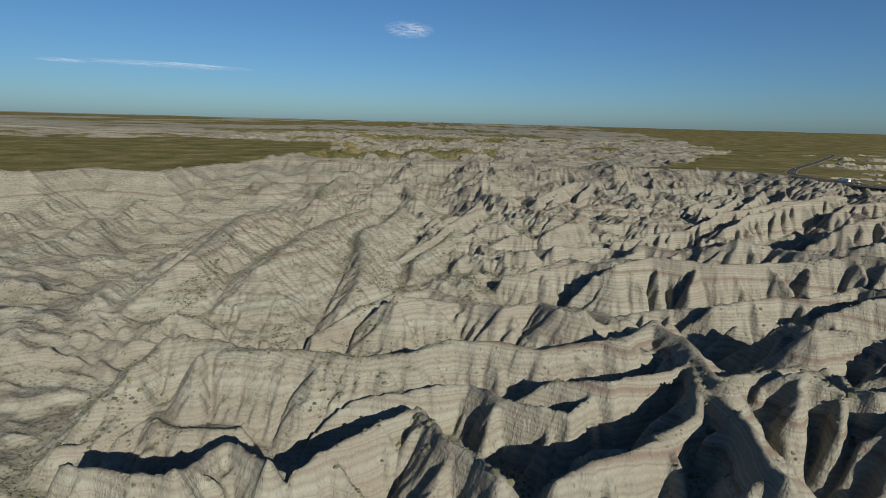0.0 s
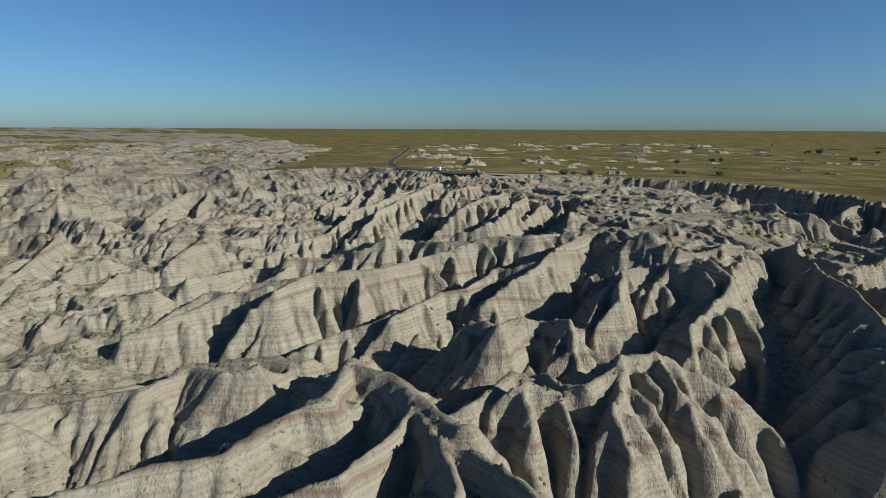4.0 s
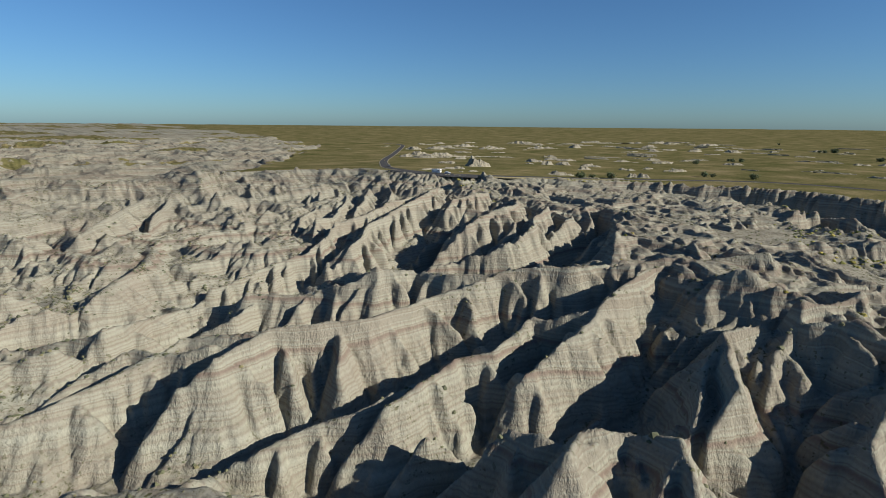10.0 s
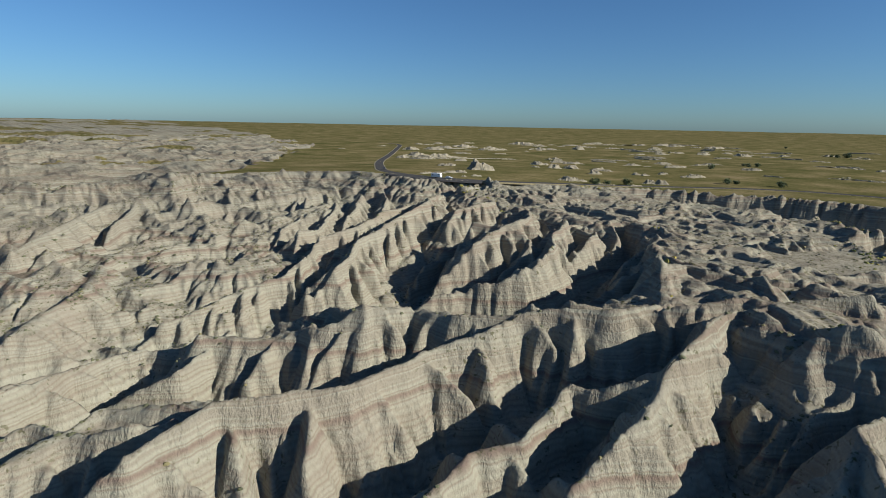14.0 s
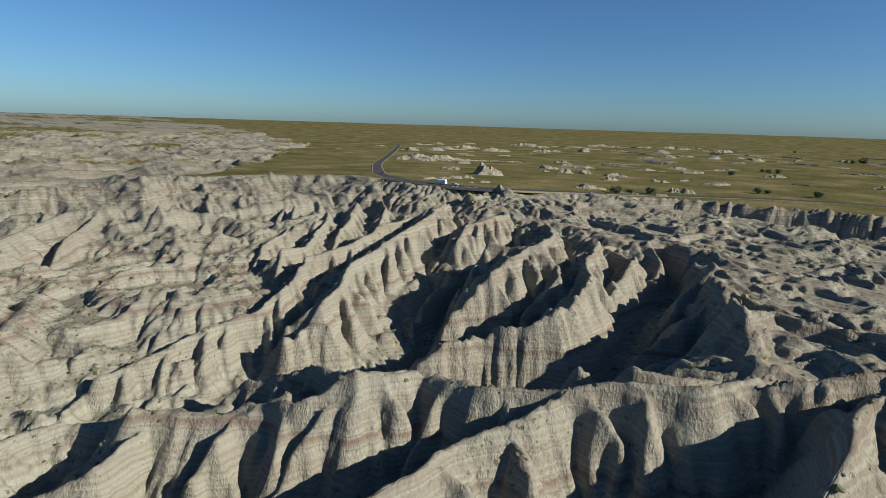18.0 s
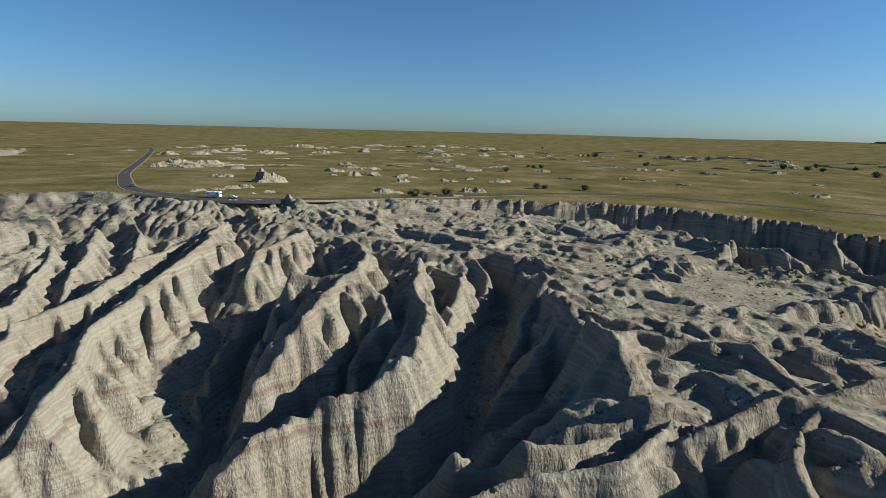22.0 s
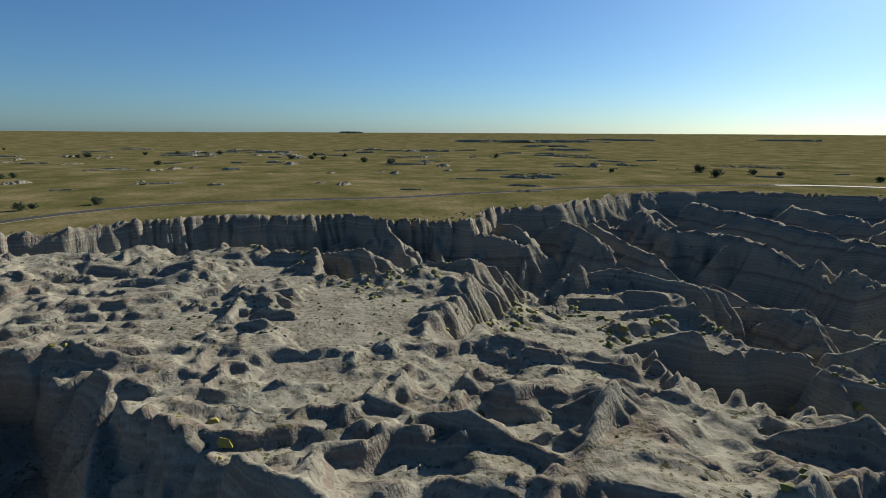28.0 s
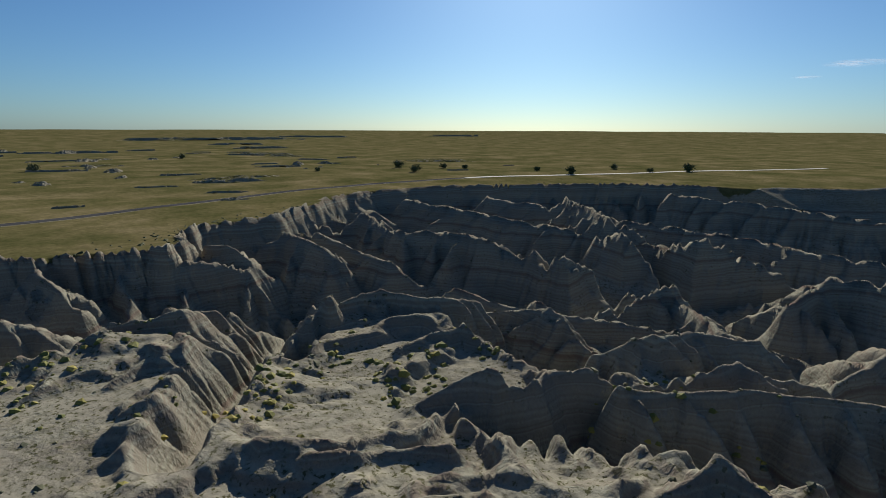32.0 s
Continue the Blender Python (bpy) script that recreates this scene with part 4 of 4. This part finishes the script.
gravel = flat_paint("pale_gravel", (0.36, 0.33, 0.27), 0.95, vary=0.25, scale=0.8)
path = spline(ROAD, 7.0)
split = next(i for i, p in enumerate(path) if p.y < -235)
paved, dirt = path[:split + 1], path[split:]
tagged(strip("road", paved, -3.9, 3.9, 0.16, asphalt()), "dark asphalt road winding through the prairie", "road", kind="structure")
tagged(strip("road_shoulder", paved, -4.9, 4.9, 0.05, flat_paint("dry_verge", (0.19, 0.16, 0.085), 0.95, vary=0.35, scale=0.6)), "dry grassy shoulder beside the asphalt road", "road shoulder", kind="structure")
tagged(strip("gravel_road", dirt, -4.2, 4.2, 0.14, gravel), "pale gravel road across the prairie", "road", kind="structure")
yellow = flat_paint("road_line_paint", (0.55, 0.42, 0.1), 0.7)
near = [p for p in paved if p.x < 420]
tagged(strip("road_marking", near, -0.13, 0.13, 0.185, yellow, False), "faded yellow line along the middle of the road", "road marking", kind="structure")
pull = [p for p in paved if 385 < p.y < 462 and p.x < 340]
tagged(strip("pavement", pull, 3.0, 11.0, 0.12, asphalt()), "dark asphalt pull-out beside the road", "pavement", kind="structure")


# ---- vehicles ----
white_paint = flat_paint("white_gelcoat", (0.78, 0.78, 0.76), 0.35, vary=0.05)
grey_paint = flat_paint("grey_stripe", (0.18, 0.22, 0.30), 0.4, vary=0.05)
dark_glass = flat_paint("dark_glass", (0.02, 0.025, 0.03), 0.08, vary=0.02)
rubber = flat_paint("tyre_rubber", (0.025, 0.025, 0.025), 0.9)
steel = flat_paint("brushed_steel", (0.5, 0.5, 0.5), 0.35, 1.0)
red_lens = flat_paint("red_lens", (0.45, 0.02, 0.02), 0.3)
silver_paint = flat_paint("silver_car_paint", (0.62, 0.63, 0.64), 0.3, 0.2, 0.04)
black_paint = flat_paint("dark_car_paint", (0.05, 0.055, 0.07), 0.3, 0.1, 0.04)


def wheel(parent, x, y, r=0.36, w=0.24):
    t = part("wheel", tube(r, r, (x - w / 2, y, r), (x + w / 2, y, r), 20), rubber, parent)
    s = 1 if x > 0 else -1
    part("rim", tube(r * 0.6, r * 0.55, (x + s * w * 0.4, y, r), (x + s * (w / 2 + 0.015), y, r), 16), steel, t, "steel wheel rim")


def trailer(m):
    """A travel trailer, 8 m long, its hitch towards +y."""
    e = new("travel_trailer")
    body = part("body", box((2.5, 7.6, 2.55), (0, 0, 1.85), 0.16, 3), white_paint, e)
    part("stripe", box((2.515, 7.0, 0.32), (0, 0, 1.25), 0.01), grey_paint, e, "blue-grey stripe")
    for y, l in ((2.3, 1.3), (-0.6, 0.8), (-2.6, 1.1)):
        for s in (-1, 1):
            if s > 0 and y == -0.6:
                continue
            part("window", box((0.03, l, 0.62), (s * 1.255, y, 2.25), 0.01), dark_glass, e, "dark tinted window")
    part("window", box((1.5, 0.03, 0.6), (0, 3.81, 2.25), 0.01), dark_glass, e, "dark tinted front window")
    d = part("door", box((0.04, 0.72, 1.85), (1.26, -0.55, 1.6), 0.015), white_paint, e)
    part("door_handle", box((0.04, 0.12, 0.05), (1.29, -0.28, 1.5)), steel, d)
    part("roof_unit", box((0.75, 1.0, 0.3), (0, 0.4, 3.25), 0.08), white_paint, e, "white roof air conditioner")
    part("roof_vent", box((0.4, 0.4, 0.14), (0, -2.2, 3.18), 0.03), white_paint, e)
    part("bumper", box((2.3, 0.12, 0.16), (0, -3.9, 0.6), 0.02), steel, e)
    for s in (-1, 1):
        part("tail_light", box((0.16, 0.04, 0.3), (s * 1.02, -3.81, 1.15), 0.01), red_lens, e, "red tail light")
        for y in (-0.45, 0.45):
            wheel(e, s * 1.08, y)
    part("hitch", tube(0.06, 0.05, (0, 3.75, 0.55), (0, 5.0, 0.5)), steel, e)
    part("gas_bottle", tube(0.16, 0.16, (0.18, 4.05, 0.6), (0.18, 4.05, 1.15), 14), white_paint, e)
    e.matrix_world = m
    return tagged(e, "white travel trailer with dark windows parked on the road", "trailer")


def car(m, paint, name, label):
    """A sport utility car, 4.7 m long, its front towards +y."""
    e = new(name)
    bm = bmesh.new()
    side = [(-2.3, 0.35), (2.3, 0.35), (2.35, 0.75), (2.2, 0.95), (1.05, 1.08), (0.45, 1.62), (-1.7, 1.66), (-2.2, 1.1), (-2.35, 0.8)]
    rings = [[bm.verts.new((s * (0.93 if z < 1.2 else 0.74), y, z)) for y, z in side] for s in (-1, 1)]
    bm.faces.new(rings[0])
    bm.faces.new(rings[1][::-1])
    for k in range(len(side)):
        j = (k + 1) % len(side)
        bm.faces.new((rings[0][k], rings[1][k], rings[1][j], rings[0][j]))
    bmesh.ops.recalc_face_normals(bm, faces=bm.faces)
    bmesh.ops.bevel(bm, geom=bm.edges[:], offset=0.06, segments=2, affect="EDGES")
    part("body", bm, paint, e)
    for s in (-1, 1):
        for y, l in ((0.05, 0.9), (-1.1, 1.1)):
            w = part("side_window", box((0.03, l, 0.36), (s * 0.855, y, 1.36), 0.01), dark_glass, e, "dark side window")
            w.rotation_euler = (0, 0, 0)
        part("headlight", box((0.34, 0.05, 0.14), (s * 0.66, 2.32, 0.82), 0.02), steel, e, "clear headlight")
        part("tail_light", box((0.2, 0.05, 0.26), (s * 0.74, -2.3, 0.98), 0.02), red_lens, e, "red tail light")
        part("door_mirror", box((0.2, 0.12, 0.14), (s * 1.0, 0.85, 1.12), 0.03), paint, e)
        for y in (-1.4, 1.45):
            wheel(e, s * 0.84, y, 0.35, 0.22)
    bm = box((1.36, 0.03, 0.62), (0, 0, 0), 0.01)
    w = part("windscreen", bm, dark_glass, e, "dark windscreen")
    w.location, w.rotation_euler = (0, 0.79, 1.37), (radians(-48), 0, 0)
    part("rear_window", box((1.2, 0.03, 0.4), (0, -1.99, 1.4), 0.01), dark_glass, e, "dark rear window").rotation_euler = (0, 0, 0)
    part("bumper", box((1.75, 0.14, 0.24), (0, 2.36, 0.5), 0.04), rubber, e)
    e.matrix_world = m
    return tagged(e, label, "car")


def on_road(x, y, off=0.0):
    """A pose on the road nearest to x, y, heading along it."""
    i = min(range(1, len(paved) - 1), key=lambda k: (paved[k] - Vector((x, y))).length)
    d = (paved[i + 1] - paved[i - 1]).normalized()
    u = (Vector((x, y)) - paved[i]).dot(d)
    p = paved[i] + d * u + Vector((-d.y, d.x)) * off
    return Matrix.Translation((p.x, p.y, ground_at(p.x, p.y) + 0.3)) @ Matrix.Rotation(math.atan2(-d.x, d.y), 4, "Z")


trailer(on_road(309, 414, -1.9))
car(on_road(312.5, 405, -1.9), silver_paint, "tow_car", "silver sport utility car hitched in front of the trailer")
car(on_road(316, 492, 1.8), black_paint, "car", "dark car driving on the asphalt road")


# ---- trees ----
bark = flat_paint("grey_bark", (0.16, 0.13, 0.10), 0.95, vary=0.3)


def leaf_material():
    m, t, b = material("cottonwood_leaves")
    g = t.nodes.new("ShaderNodeNewGeometry")
    c = ramp(t, g.outputs["Random Per Island"], [(0.0, (0.032, 0.05, 0.018)), (0.6, (0.055, 0.085, 0.026)), (1.0, (0.095, 0.125, 0.04))])
    t.links.new(c, b.inputs["Base Color"])
    b.inputs["Roughness"].default_value = 0.7
    return m


leaves = leaf_material()


def tree(seed, height, slim):
    rnd = random.Random(seed)
    e = new("tree")
    bm = bmesh.new()
    tips = []

    def limb(a, b, r0, r1, depth):
        seg = tube(r0, r1, a, b, 7)
        me = bpy.data.meshes.new("limb")
        seg.to_mesh(me)
        seg.free()
        bm.from_mesh(me)
        bpy.data.meshes.remove(me)
        if depth < 3:
            tips.append(Vector(b))
            tips.append((Vector(a) + Vector(b)) / 2)
        if depth == 0:
            return
        for _ in range(3 if depth > 1 else 2):
            d = Vector((rnd.uniform(-1, 1) * slim, rnd.uniform(-1, 1) * slim, rnd.uniform(-0.05, 1.0))).normalized()
            limb(b, Vector(b) + d * height * rnd.uniform(0.13, 0.22), r1, r1 * 0.55, depth - 1)

    limb((0, 0, -0.3), (0.1, 0.05, height * 0.10), height * 0.035, height * 0.024, 3)
    part("trunk", bm, bark, e, "grey furrowed trunk and limbs")
    bm = bmesh.new()
    for tip in tips:
        for _ in range(11):
            c = tip + Vector((rnd.gauss(0, 1), rnd.gauss(0, 1), rnd.gauss(0, 0.8))) * height * 0.085
            q = Euler([rnd.uniform(0, 6.3) for _ in range(3)]).to_matrix()
            s = height * rnd.uniform(0.02, 0.042)
            bm.faces.new([bm.verts.new(c + q @ Vector(v) * s) for v in ((-1, -0.6, 0), (1, -0.7, 0.2), (0.8, 0.8, -0.1), (-0.7, 0.7, 0.25))])
    part("crown", bm, leaves, e, "dense dark green leaves")
    return tagged(e, "dark green cottonwood tree standing on the prairie grass", "tree", "trees on the prairie")


TREES = [(772, 376), (793, 389), (778, 368), (402, 348), (413, 343), (431, 337), (1228, 393), (1252, 408), (1261, 389), (1240, 380), (1592, 588), (678, 382), (523, 302), (529, 299), (1070, 73), (1046, 46), (1011, 34), (922, -6), (872, -27), (955, 260), (1266, 175), (992, -260), (642, -211), (613, -318), (563, -337), (540, -348), (540, 268), (558, -277), (455, -365), (408, -348), (390, -437), (346, -420), (311, -448), (1290, 300), (1330, 250), (1150, 20), (1100, -20)]
kinds = [tree(k, h, s) for k, (h, s) in enumerate(((6.5, 0.9), (5.0, 1.2), (8.0, 0.75)))]
rnd = random.Random(4)
for i, (x, y) in enumerate(TREES):
    far = math.hypot(x - 150, y - 200)
    s = rnd.uniform(0.8, 1.15) * (1.5 if far > 600 else 0.95)
    m = Matrix.Translation((x, y, ground_at(x, y) - 0.1 - 0.55 * s)) @ Matrix.Rotation(rnd.uniform(0, 6.3), 4, "Z") @ Matrix.Scale(s, 4)
    if i < 3:
        kinds[i].matrix_world = m
    else:
        copy_thing(kinds[i % 3], m)


# ---- clay outcrops on the prairie ----
def outcrop_material():
    m, t, b = material("pale_outcrop_clay")
    c = ramp(t, noise_tex(t, 0.5, 5, 0.65, (1, 1, 3)), [(0.3, (0.205, 0.178, 0.13)), (0.55, (0.28, 0.255, 0.19)), (0.75, (0.33, 0.30, 0.228))])
    g = t.nodes.new("ShaderNodeNewGeometry")
    n = t.nodes.new("ShaderNodeSeparateXYZ")
    t.links.new(g.outputs["True Normal"], n.inputs[0])
    turf = mathn(t, "ADD", n.outputs[2], mathn(t, "MULTIPLY", mathn(t, "SUBTRACT", noise_tex(t, 0.22, 5, 0.7), 0.5), 1.1))
    c = mix(t, ramp(t, turf, [(0.86, (0,)), (0.97, (1,))]), c, (0.10, 0.093, 0.034, 1))
    t.links.new(c, b.inputs["Base Color"])
    b.inputs["Roughness"].default_value = 0.95
    b.inputs["Specular IOR Level"].default_value = 0.0
    bumped(t, b, noise_tex(t, 1.2, 7, 0.72), 0.9, 0.9)
    return m


outcrop_clay = outcrop_material()


def outcrop(x, y, wide, high, seed, name="clay_outcrop", label="", turn=None, flat=False):
    n, k = (90, 20) if flat else (64, 44) if wide > 14 else (40, 28)
    rs = np.random.RandomState(seed)
    deep = wide * (0.22 if flat else 0.4 if name == "low_mesa" else 0.62)
    u, v = np.meshgrid(np.linspace(-1, 1, n), np.linspace(-1, 1, k))
    r = np.hypot(u, v) + (0.7 if flat else 0.45) * fbm(u * 10, v * 10, 5, 4, seed)
    cover = smooth(1 - r, 0.0, 0.75 if not flat else 0.5)
    ridge_h = ridged(u * wide / 2 + 40, v * deep / 2 + 40, max(3.5, wide * (0.3 if high < 8 else 0.8)) if not flat else wide * 0.12, 5, seed + 3, 0.6)
    z = high * cover * (0.15 + 0.85 * (smooth(ridge_h, 0.2, 0.95) if not flat else smooth(ridge_h, 0.3, 0.6))) * 1.15 - 0.35
    a = rs.uniform(-0.4, 0.4) - 0.7 if turn is None else turn
    px, py = u * wide / 2, v * deep / 2
    X, Y = x + px * math.cos(a) - py * math.sin(a), y + px * math.sin(a) + py * math.cos(a)
    Z = land(X, Y)[0] + z
    me = bpy.data.meshes.new(name)
    q = (np.arange(k - 1)[:, None] * n + np.arange(n - 1)[None, :]).ravel()
    me.from_pydata(np.stack([X, Y, Z], -1).reshape(-1, 3).tolist(), [], np.stack([q, q + 1, q + n + 1, q + n], -1).tolist())
    me.materials.append(outcrop_clay)
    return tagged(new(name, me), label or "pale eroded clay outcrop rising from the prairie grass", "outcrop", "outcrops on the prairie")


OUTCROPS = [(494, 408, 12, 5), (531, 387, 10, 3), (531, 378, 8, 3), (561, 377, 10, 3), (555, 345, 19, 4), (404, 369, 19, 5), (411, 345, 17, 2), (463, 337, 12, 5), (468, 331, 10, 5), (430, 331, 11, 2), (533, 461, 17, 5), (510, 465, 12, 6), (550, 518, 18, 5), (604, 509, 20, 5), (605, 534, 17, 4), (651, 574, 18, 5), (972, 762, 20, 9), (909, 777, 23, 5), (1024, 900, 29, 6), (777, 421, 22, 3), (719, 459, 20, 4), (752, 425, 21, 4)]
OUTCROPS += [(1088, 752, 29, 5), (1209, 727, 32, 5), (1370, 759, 42, 6), (1290, 898, 41, 5), (534, 717, 35, 9), (653, 886, 27, 7), (702, 884, 35, 7), (762, 916, 29, 6), (820, 925, 37, 8), (808, 834, 53, 9), (509, 605, 16, 4), (487, 689, 18, 5), (501, 664, 32, 7), (543, 683, 35, 7), (416, 526, 15, 5)]
OUTCROPS += [(322, 443, 11, 2), (335, 441, 9, 2), (345, 440, 9, 3), (354, 438, 11, 3), (334, 413, 4, 1.5), (345, 412, 8, 2), (639, 736, 21, 3), (1070, 989, 59, 9), (897, 794, 38, 7)]
for i, (x, y, w, h) in enumerate(OUTCROPS):
    outcrop(x, y, w * 1.4, h * 0.75, 200 + i)
outcrop(395, 458, 27, 11, 191, "clay_butte", "tall pale clay butte standing on the prairie")
rnd = random.Random(12)
made = 0
while made < 130:
    x, y = rnd.uniform(400, 1500), rnd.uniform(-350, 1100)
    if noise.noise((x / 130, y / 130, 3)) < 0.12 or x < 560 and y < 330 or min((p - Vector((x, y))).length for p in path) < 22:
        continue
    w = rnd.uniform(6, 20) * (1 + (x - 400) / 900)
    outcrop(x, y, w * 1.2, w * rnd.uniform(0.07, 0.16), 400 + made)
    made += 1
MESAS = [(1994, -960, 633, 15), (617, -85, 68, 6), (503, -13, 24, 3), (2047, -1486, 307, 11), (950, -424, 81, 5), (912, -105, 66, 4), (1692, -2054, 250, 11), (821, 178, 32, 5), (627, 199, 27, 3), (640, -110, 83, 5), (1349, 74, 94, 6), (1611, 346, 79, 5), (656, -460, 120, 5), (1018, -433, 122, 6), (1500, -700, 150, 8), (1250, -600, 120, 7), (1300, -250, 110, 7), (4075, -795, 184, 18)]
for i, (x, y, w, h) in enumerate(MESAS):
    outcrop(x, y, w, h * 0.6, 700 + i, "low_mesa", "long low grey clay scarp crossing the prairie", math.atan2(-(x - 180), y - 200) + math.pi, x > 1200)


made = 0
while made < 70:
    x, y = rnd.uniform(470, 1500), rnd.uniform(-450, 900)
    if noise.noise((x / 160, y / 160, 9)) < -0.05 or min((p - Vector((x, y))).length for p in path) < 30:
        continue
    w = rnd.uniform(14, 46) * (1 + (x - 470) / 1200)
    outcrop(x, y, w, rnd.uniform(0.9, 1.9) * (1 + (x - 470) / 1500), 900 + made, "clay_ledge", "thin dark eroded clay ledge in the prairie", math.atan2(-(x - 180), y - 200) + math.pi + rnd.uniform(-0.3, 0.3), True)
    made += 1


# ---- sage and brush on the slopes ----
TONES = [((0.055, 0.06, 0.03), (0.10, 0.105, 0.055), (0.17, 0.15, 0.07)), ((0.10, 0.11, 0.022), (0.17, 0.165, 0.035), (0.30, 0.24, 0.045)), ((0.04, 0.055, 0.018), (0.07, 0.085, 0.028), (0.13, 0.125, 0.04))]


def brush_material(name, tone):
    m, t, b = material(name + "_leaves")
    g = t.nodes.new("ShaderNodeNewGeometry")
    t.links.new(ramp(t, g.outputs["Random Per Island"], list(zip((0.0, 0.6, 1.0), TONES[tone]))), b.inputs["Base Color"])
    b.inputs["Roughness"].default_value = 0.9
    return m


def brush(name, count, lo, hi, where, seed, label, tone):
    """Many small bushes in one mesh, each an uneven lump, set where the density map allows."""
    rs = np.random.RandomState(seed)
    n = count * 14
    x, y = rs.uniform(X0 + 45, X1 - 45, n), rs.uniform(Y0 + 45, Y1 - 45, n)
    keep = np.nonzero(rs.rand(n) < sample(where, x, y))[0][:count]
    x, y = x[keep], y[keep]
    n = len(x)
    z = sample(H, x, y)
    lump = np.array([(1, 0, 0.25), (0.3, 0.95, 0.3), (-0.8, 0.6, 0.2), (-0.8, -0.6, 0.3), (0.3, -0.95, 0.2), (0.5, 0.4, 0.85), (-0.5, 0.2, 1.0), (0.1, -0.5, 0.9)])
    faces = np.array([(0, 1, 5), (1, 6, 5), (1, 2, 6), (2, 3, 6), (3, 7, 6), (3, 4, 7), (4, 0, 7), (0, 5, 7), (5, 6, 7)])
    size = rs.uniform(lo, hi, n) * (1 + rs.rand(n) ** 4)
    turn = rs.uniform(0, 6.28, n)
    p = lump[None] * (1 + 0.5 * (rs.rand(n, 8, 3) - 0.5)) * size[:, None, None]
    c, s = np.cos(turn)[:, None], np.sin(turn)[:, None]
    co = np.stack([x[:, None] + c * p[..., 0] - s * p[..., 1], y[:, None] + s * p[..., 0] + c * p[..., 1], z[:, None] + p[..., 2] * 0.8 - 0.25 * size[:, None]], -1)
    me = bpy.data.meshes.new(name)
    me.from_pydata(co.reshape(-1, 3).tolist(), [], (faces[None] + 8 * np.arange(n)[:, None, None]).reshape(-1, 3).tolist())
    me.materials.append(brush_material(name, tone))
    return tagged(new(name, me), label, "shrubs", kind="stuff")


clumps = smooth(fbm(GX, GY, 26, 3, 81), -0.3, 0.3) * smooth(fbm(GX, GY, 7, 2, 84), -0.35, 0.25)
bare = (1 - smooth(plain_in, -2, 3)) * (1 - smooth(table_in, 2, 12) * 0.6)
west = 0.3 + 0.7 * smooth(-GX, -150, 20)
brush("sage_brush", 26000, 0.25, 0.6, clumps * bare * west * (1 - smooth(gradient, 1.0, 1.7)) * 0.6, 1, "low grey-green sage bushes scattered over the clay slopes", 0)
GREEN = [(265, 114, -4), (275, 149, -6), (213, 90, -5), (282, 142, -3), (317, 164, -2), (286, 116, -6), (265, 107, -4)]
moist = sum(np.exp(-((GX - x) ** 2 + (GY - y) ** 2) / 11 ** 2) for x, y, z in GREEN)
moist = np.clip(moist, 0, 1) * smooth(fbm(GX, GY, 6, 3, 86), -0.2, 0.25) + 0.5 * smooth(table_in, -3, 2) * smooth(-table_in, -8, -1) * smooth(fbm(GX, GY, 14, 3, 87), 0.05, 0.4)
brush("rabbit_brush", 7000, 0.4, 0.95, moist * (1 - smooth(plain_in, -2, 3)), 2, "yellow-green brush on the ledges beside the gullies", 1)
verge = smooth(plain_in, -2, 1) * (1 - smooth(plain_in, 6, 30)) * smooth(fbm(GX, GY, 20, 3, 88), 0.0, 0.4)
brush("prairie_brush", 3000, 0.3, 0.7, verge * 0.5, 3, "dark green bushes along the rim of the prairie", 2)


# ---- clouds ----
def cloud_material():
    m, t, b = material("thin_cloud")
    m.surface_render_method = "BLENDED"
    co = t.nodes.new("ShaderNodeTexCoord")
    n = node(t, "ShaderNodeTexNoise", Scale=3.2, Detail=6.0, Roughness=0.6)
    mp = t.nodes.new("ShaderNodeMapping")
    mp.inputs["Scale"].default_value = (1.0, 2.0, 1.0)
    t.links.new(co.outputs["Object"], mp.inputs[0])
    t.links.new(mp.outputs[0], n.inputs["Vector"])
    g = t.nodes.new("ShaderNodeTexGradient")
    g.gradient_type = "SPHERICAL"
    t.links.new(co.outputs["Object"], g.inputs[0])
    a = mathn(t, "MULTIPLY", ramp(t, n.outputs["Fac"], [(0.38, (0,)), (0.72, (1,))]), ramp(t, g.outputs["Fac"], [(0.0, (0,)), (0.6, (1,))]))
    lit = node(t, "ShaderNodeBsdfTranslucent", Color=(0.9, 0.9, 0.92, 1))
    clear = t.nodes.new("ShaderNodeBsdfTransparent")
    both = t.nodes.new("ShaderNodeMixShader")
    t.links.new(mathn(t, "MULTIPLY", a, 0.6), both.inputs[0])
    t.links.new(clear.outputs[0], both.inputs[1])
    t.links.new(lit.outputs[0], both.inputs[2])
    t.links.new(both.outputs[0], t.nodes["Material Output"].inputs["Surface"])
    return m


cloud_white = cloud_material()


def cloud(x, y, z, long, wide, turn):
    """A thin patch of vapour, domed, high over the plain."""
    bm = bmesh.new()
    bmesh.ops.create_grid(bm, x_segments=24, y_segments=16, size=1)
    for v in bm.verts:
        v.co.z = 0.12 * (1 - v.co.x ** 2) * (1 - v.co.y ** 2)
    ob = part("cloud", bm, cloud_white)
    ob.matrix_world = Matrix.Translation((x, y, z)) @ Matrix.Rotation(turn, 4, "Z") @ Matrix.Diagonal((long, wide, long * 0.25, 1))
    ob.visible_shadow = False
    return tagged(ob, "small thin white cloud in the blue sky", "cloud")


cloud(-256, 4144, 677, 190, 420, 0.0)
cloud(-1827, 3769, 360, 560, 300, 0.45)
cloud(-2338, 3476, 352, 150, 200, 0.5)
cloud(80, -3984, 442, 190, 260, 0.1)
cloud(330, -3990, 374, 90, 120, 0.0)
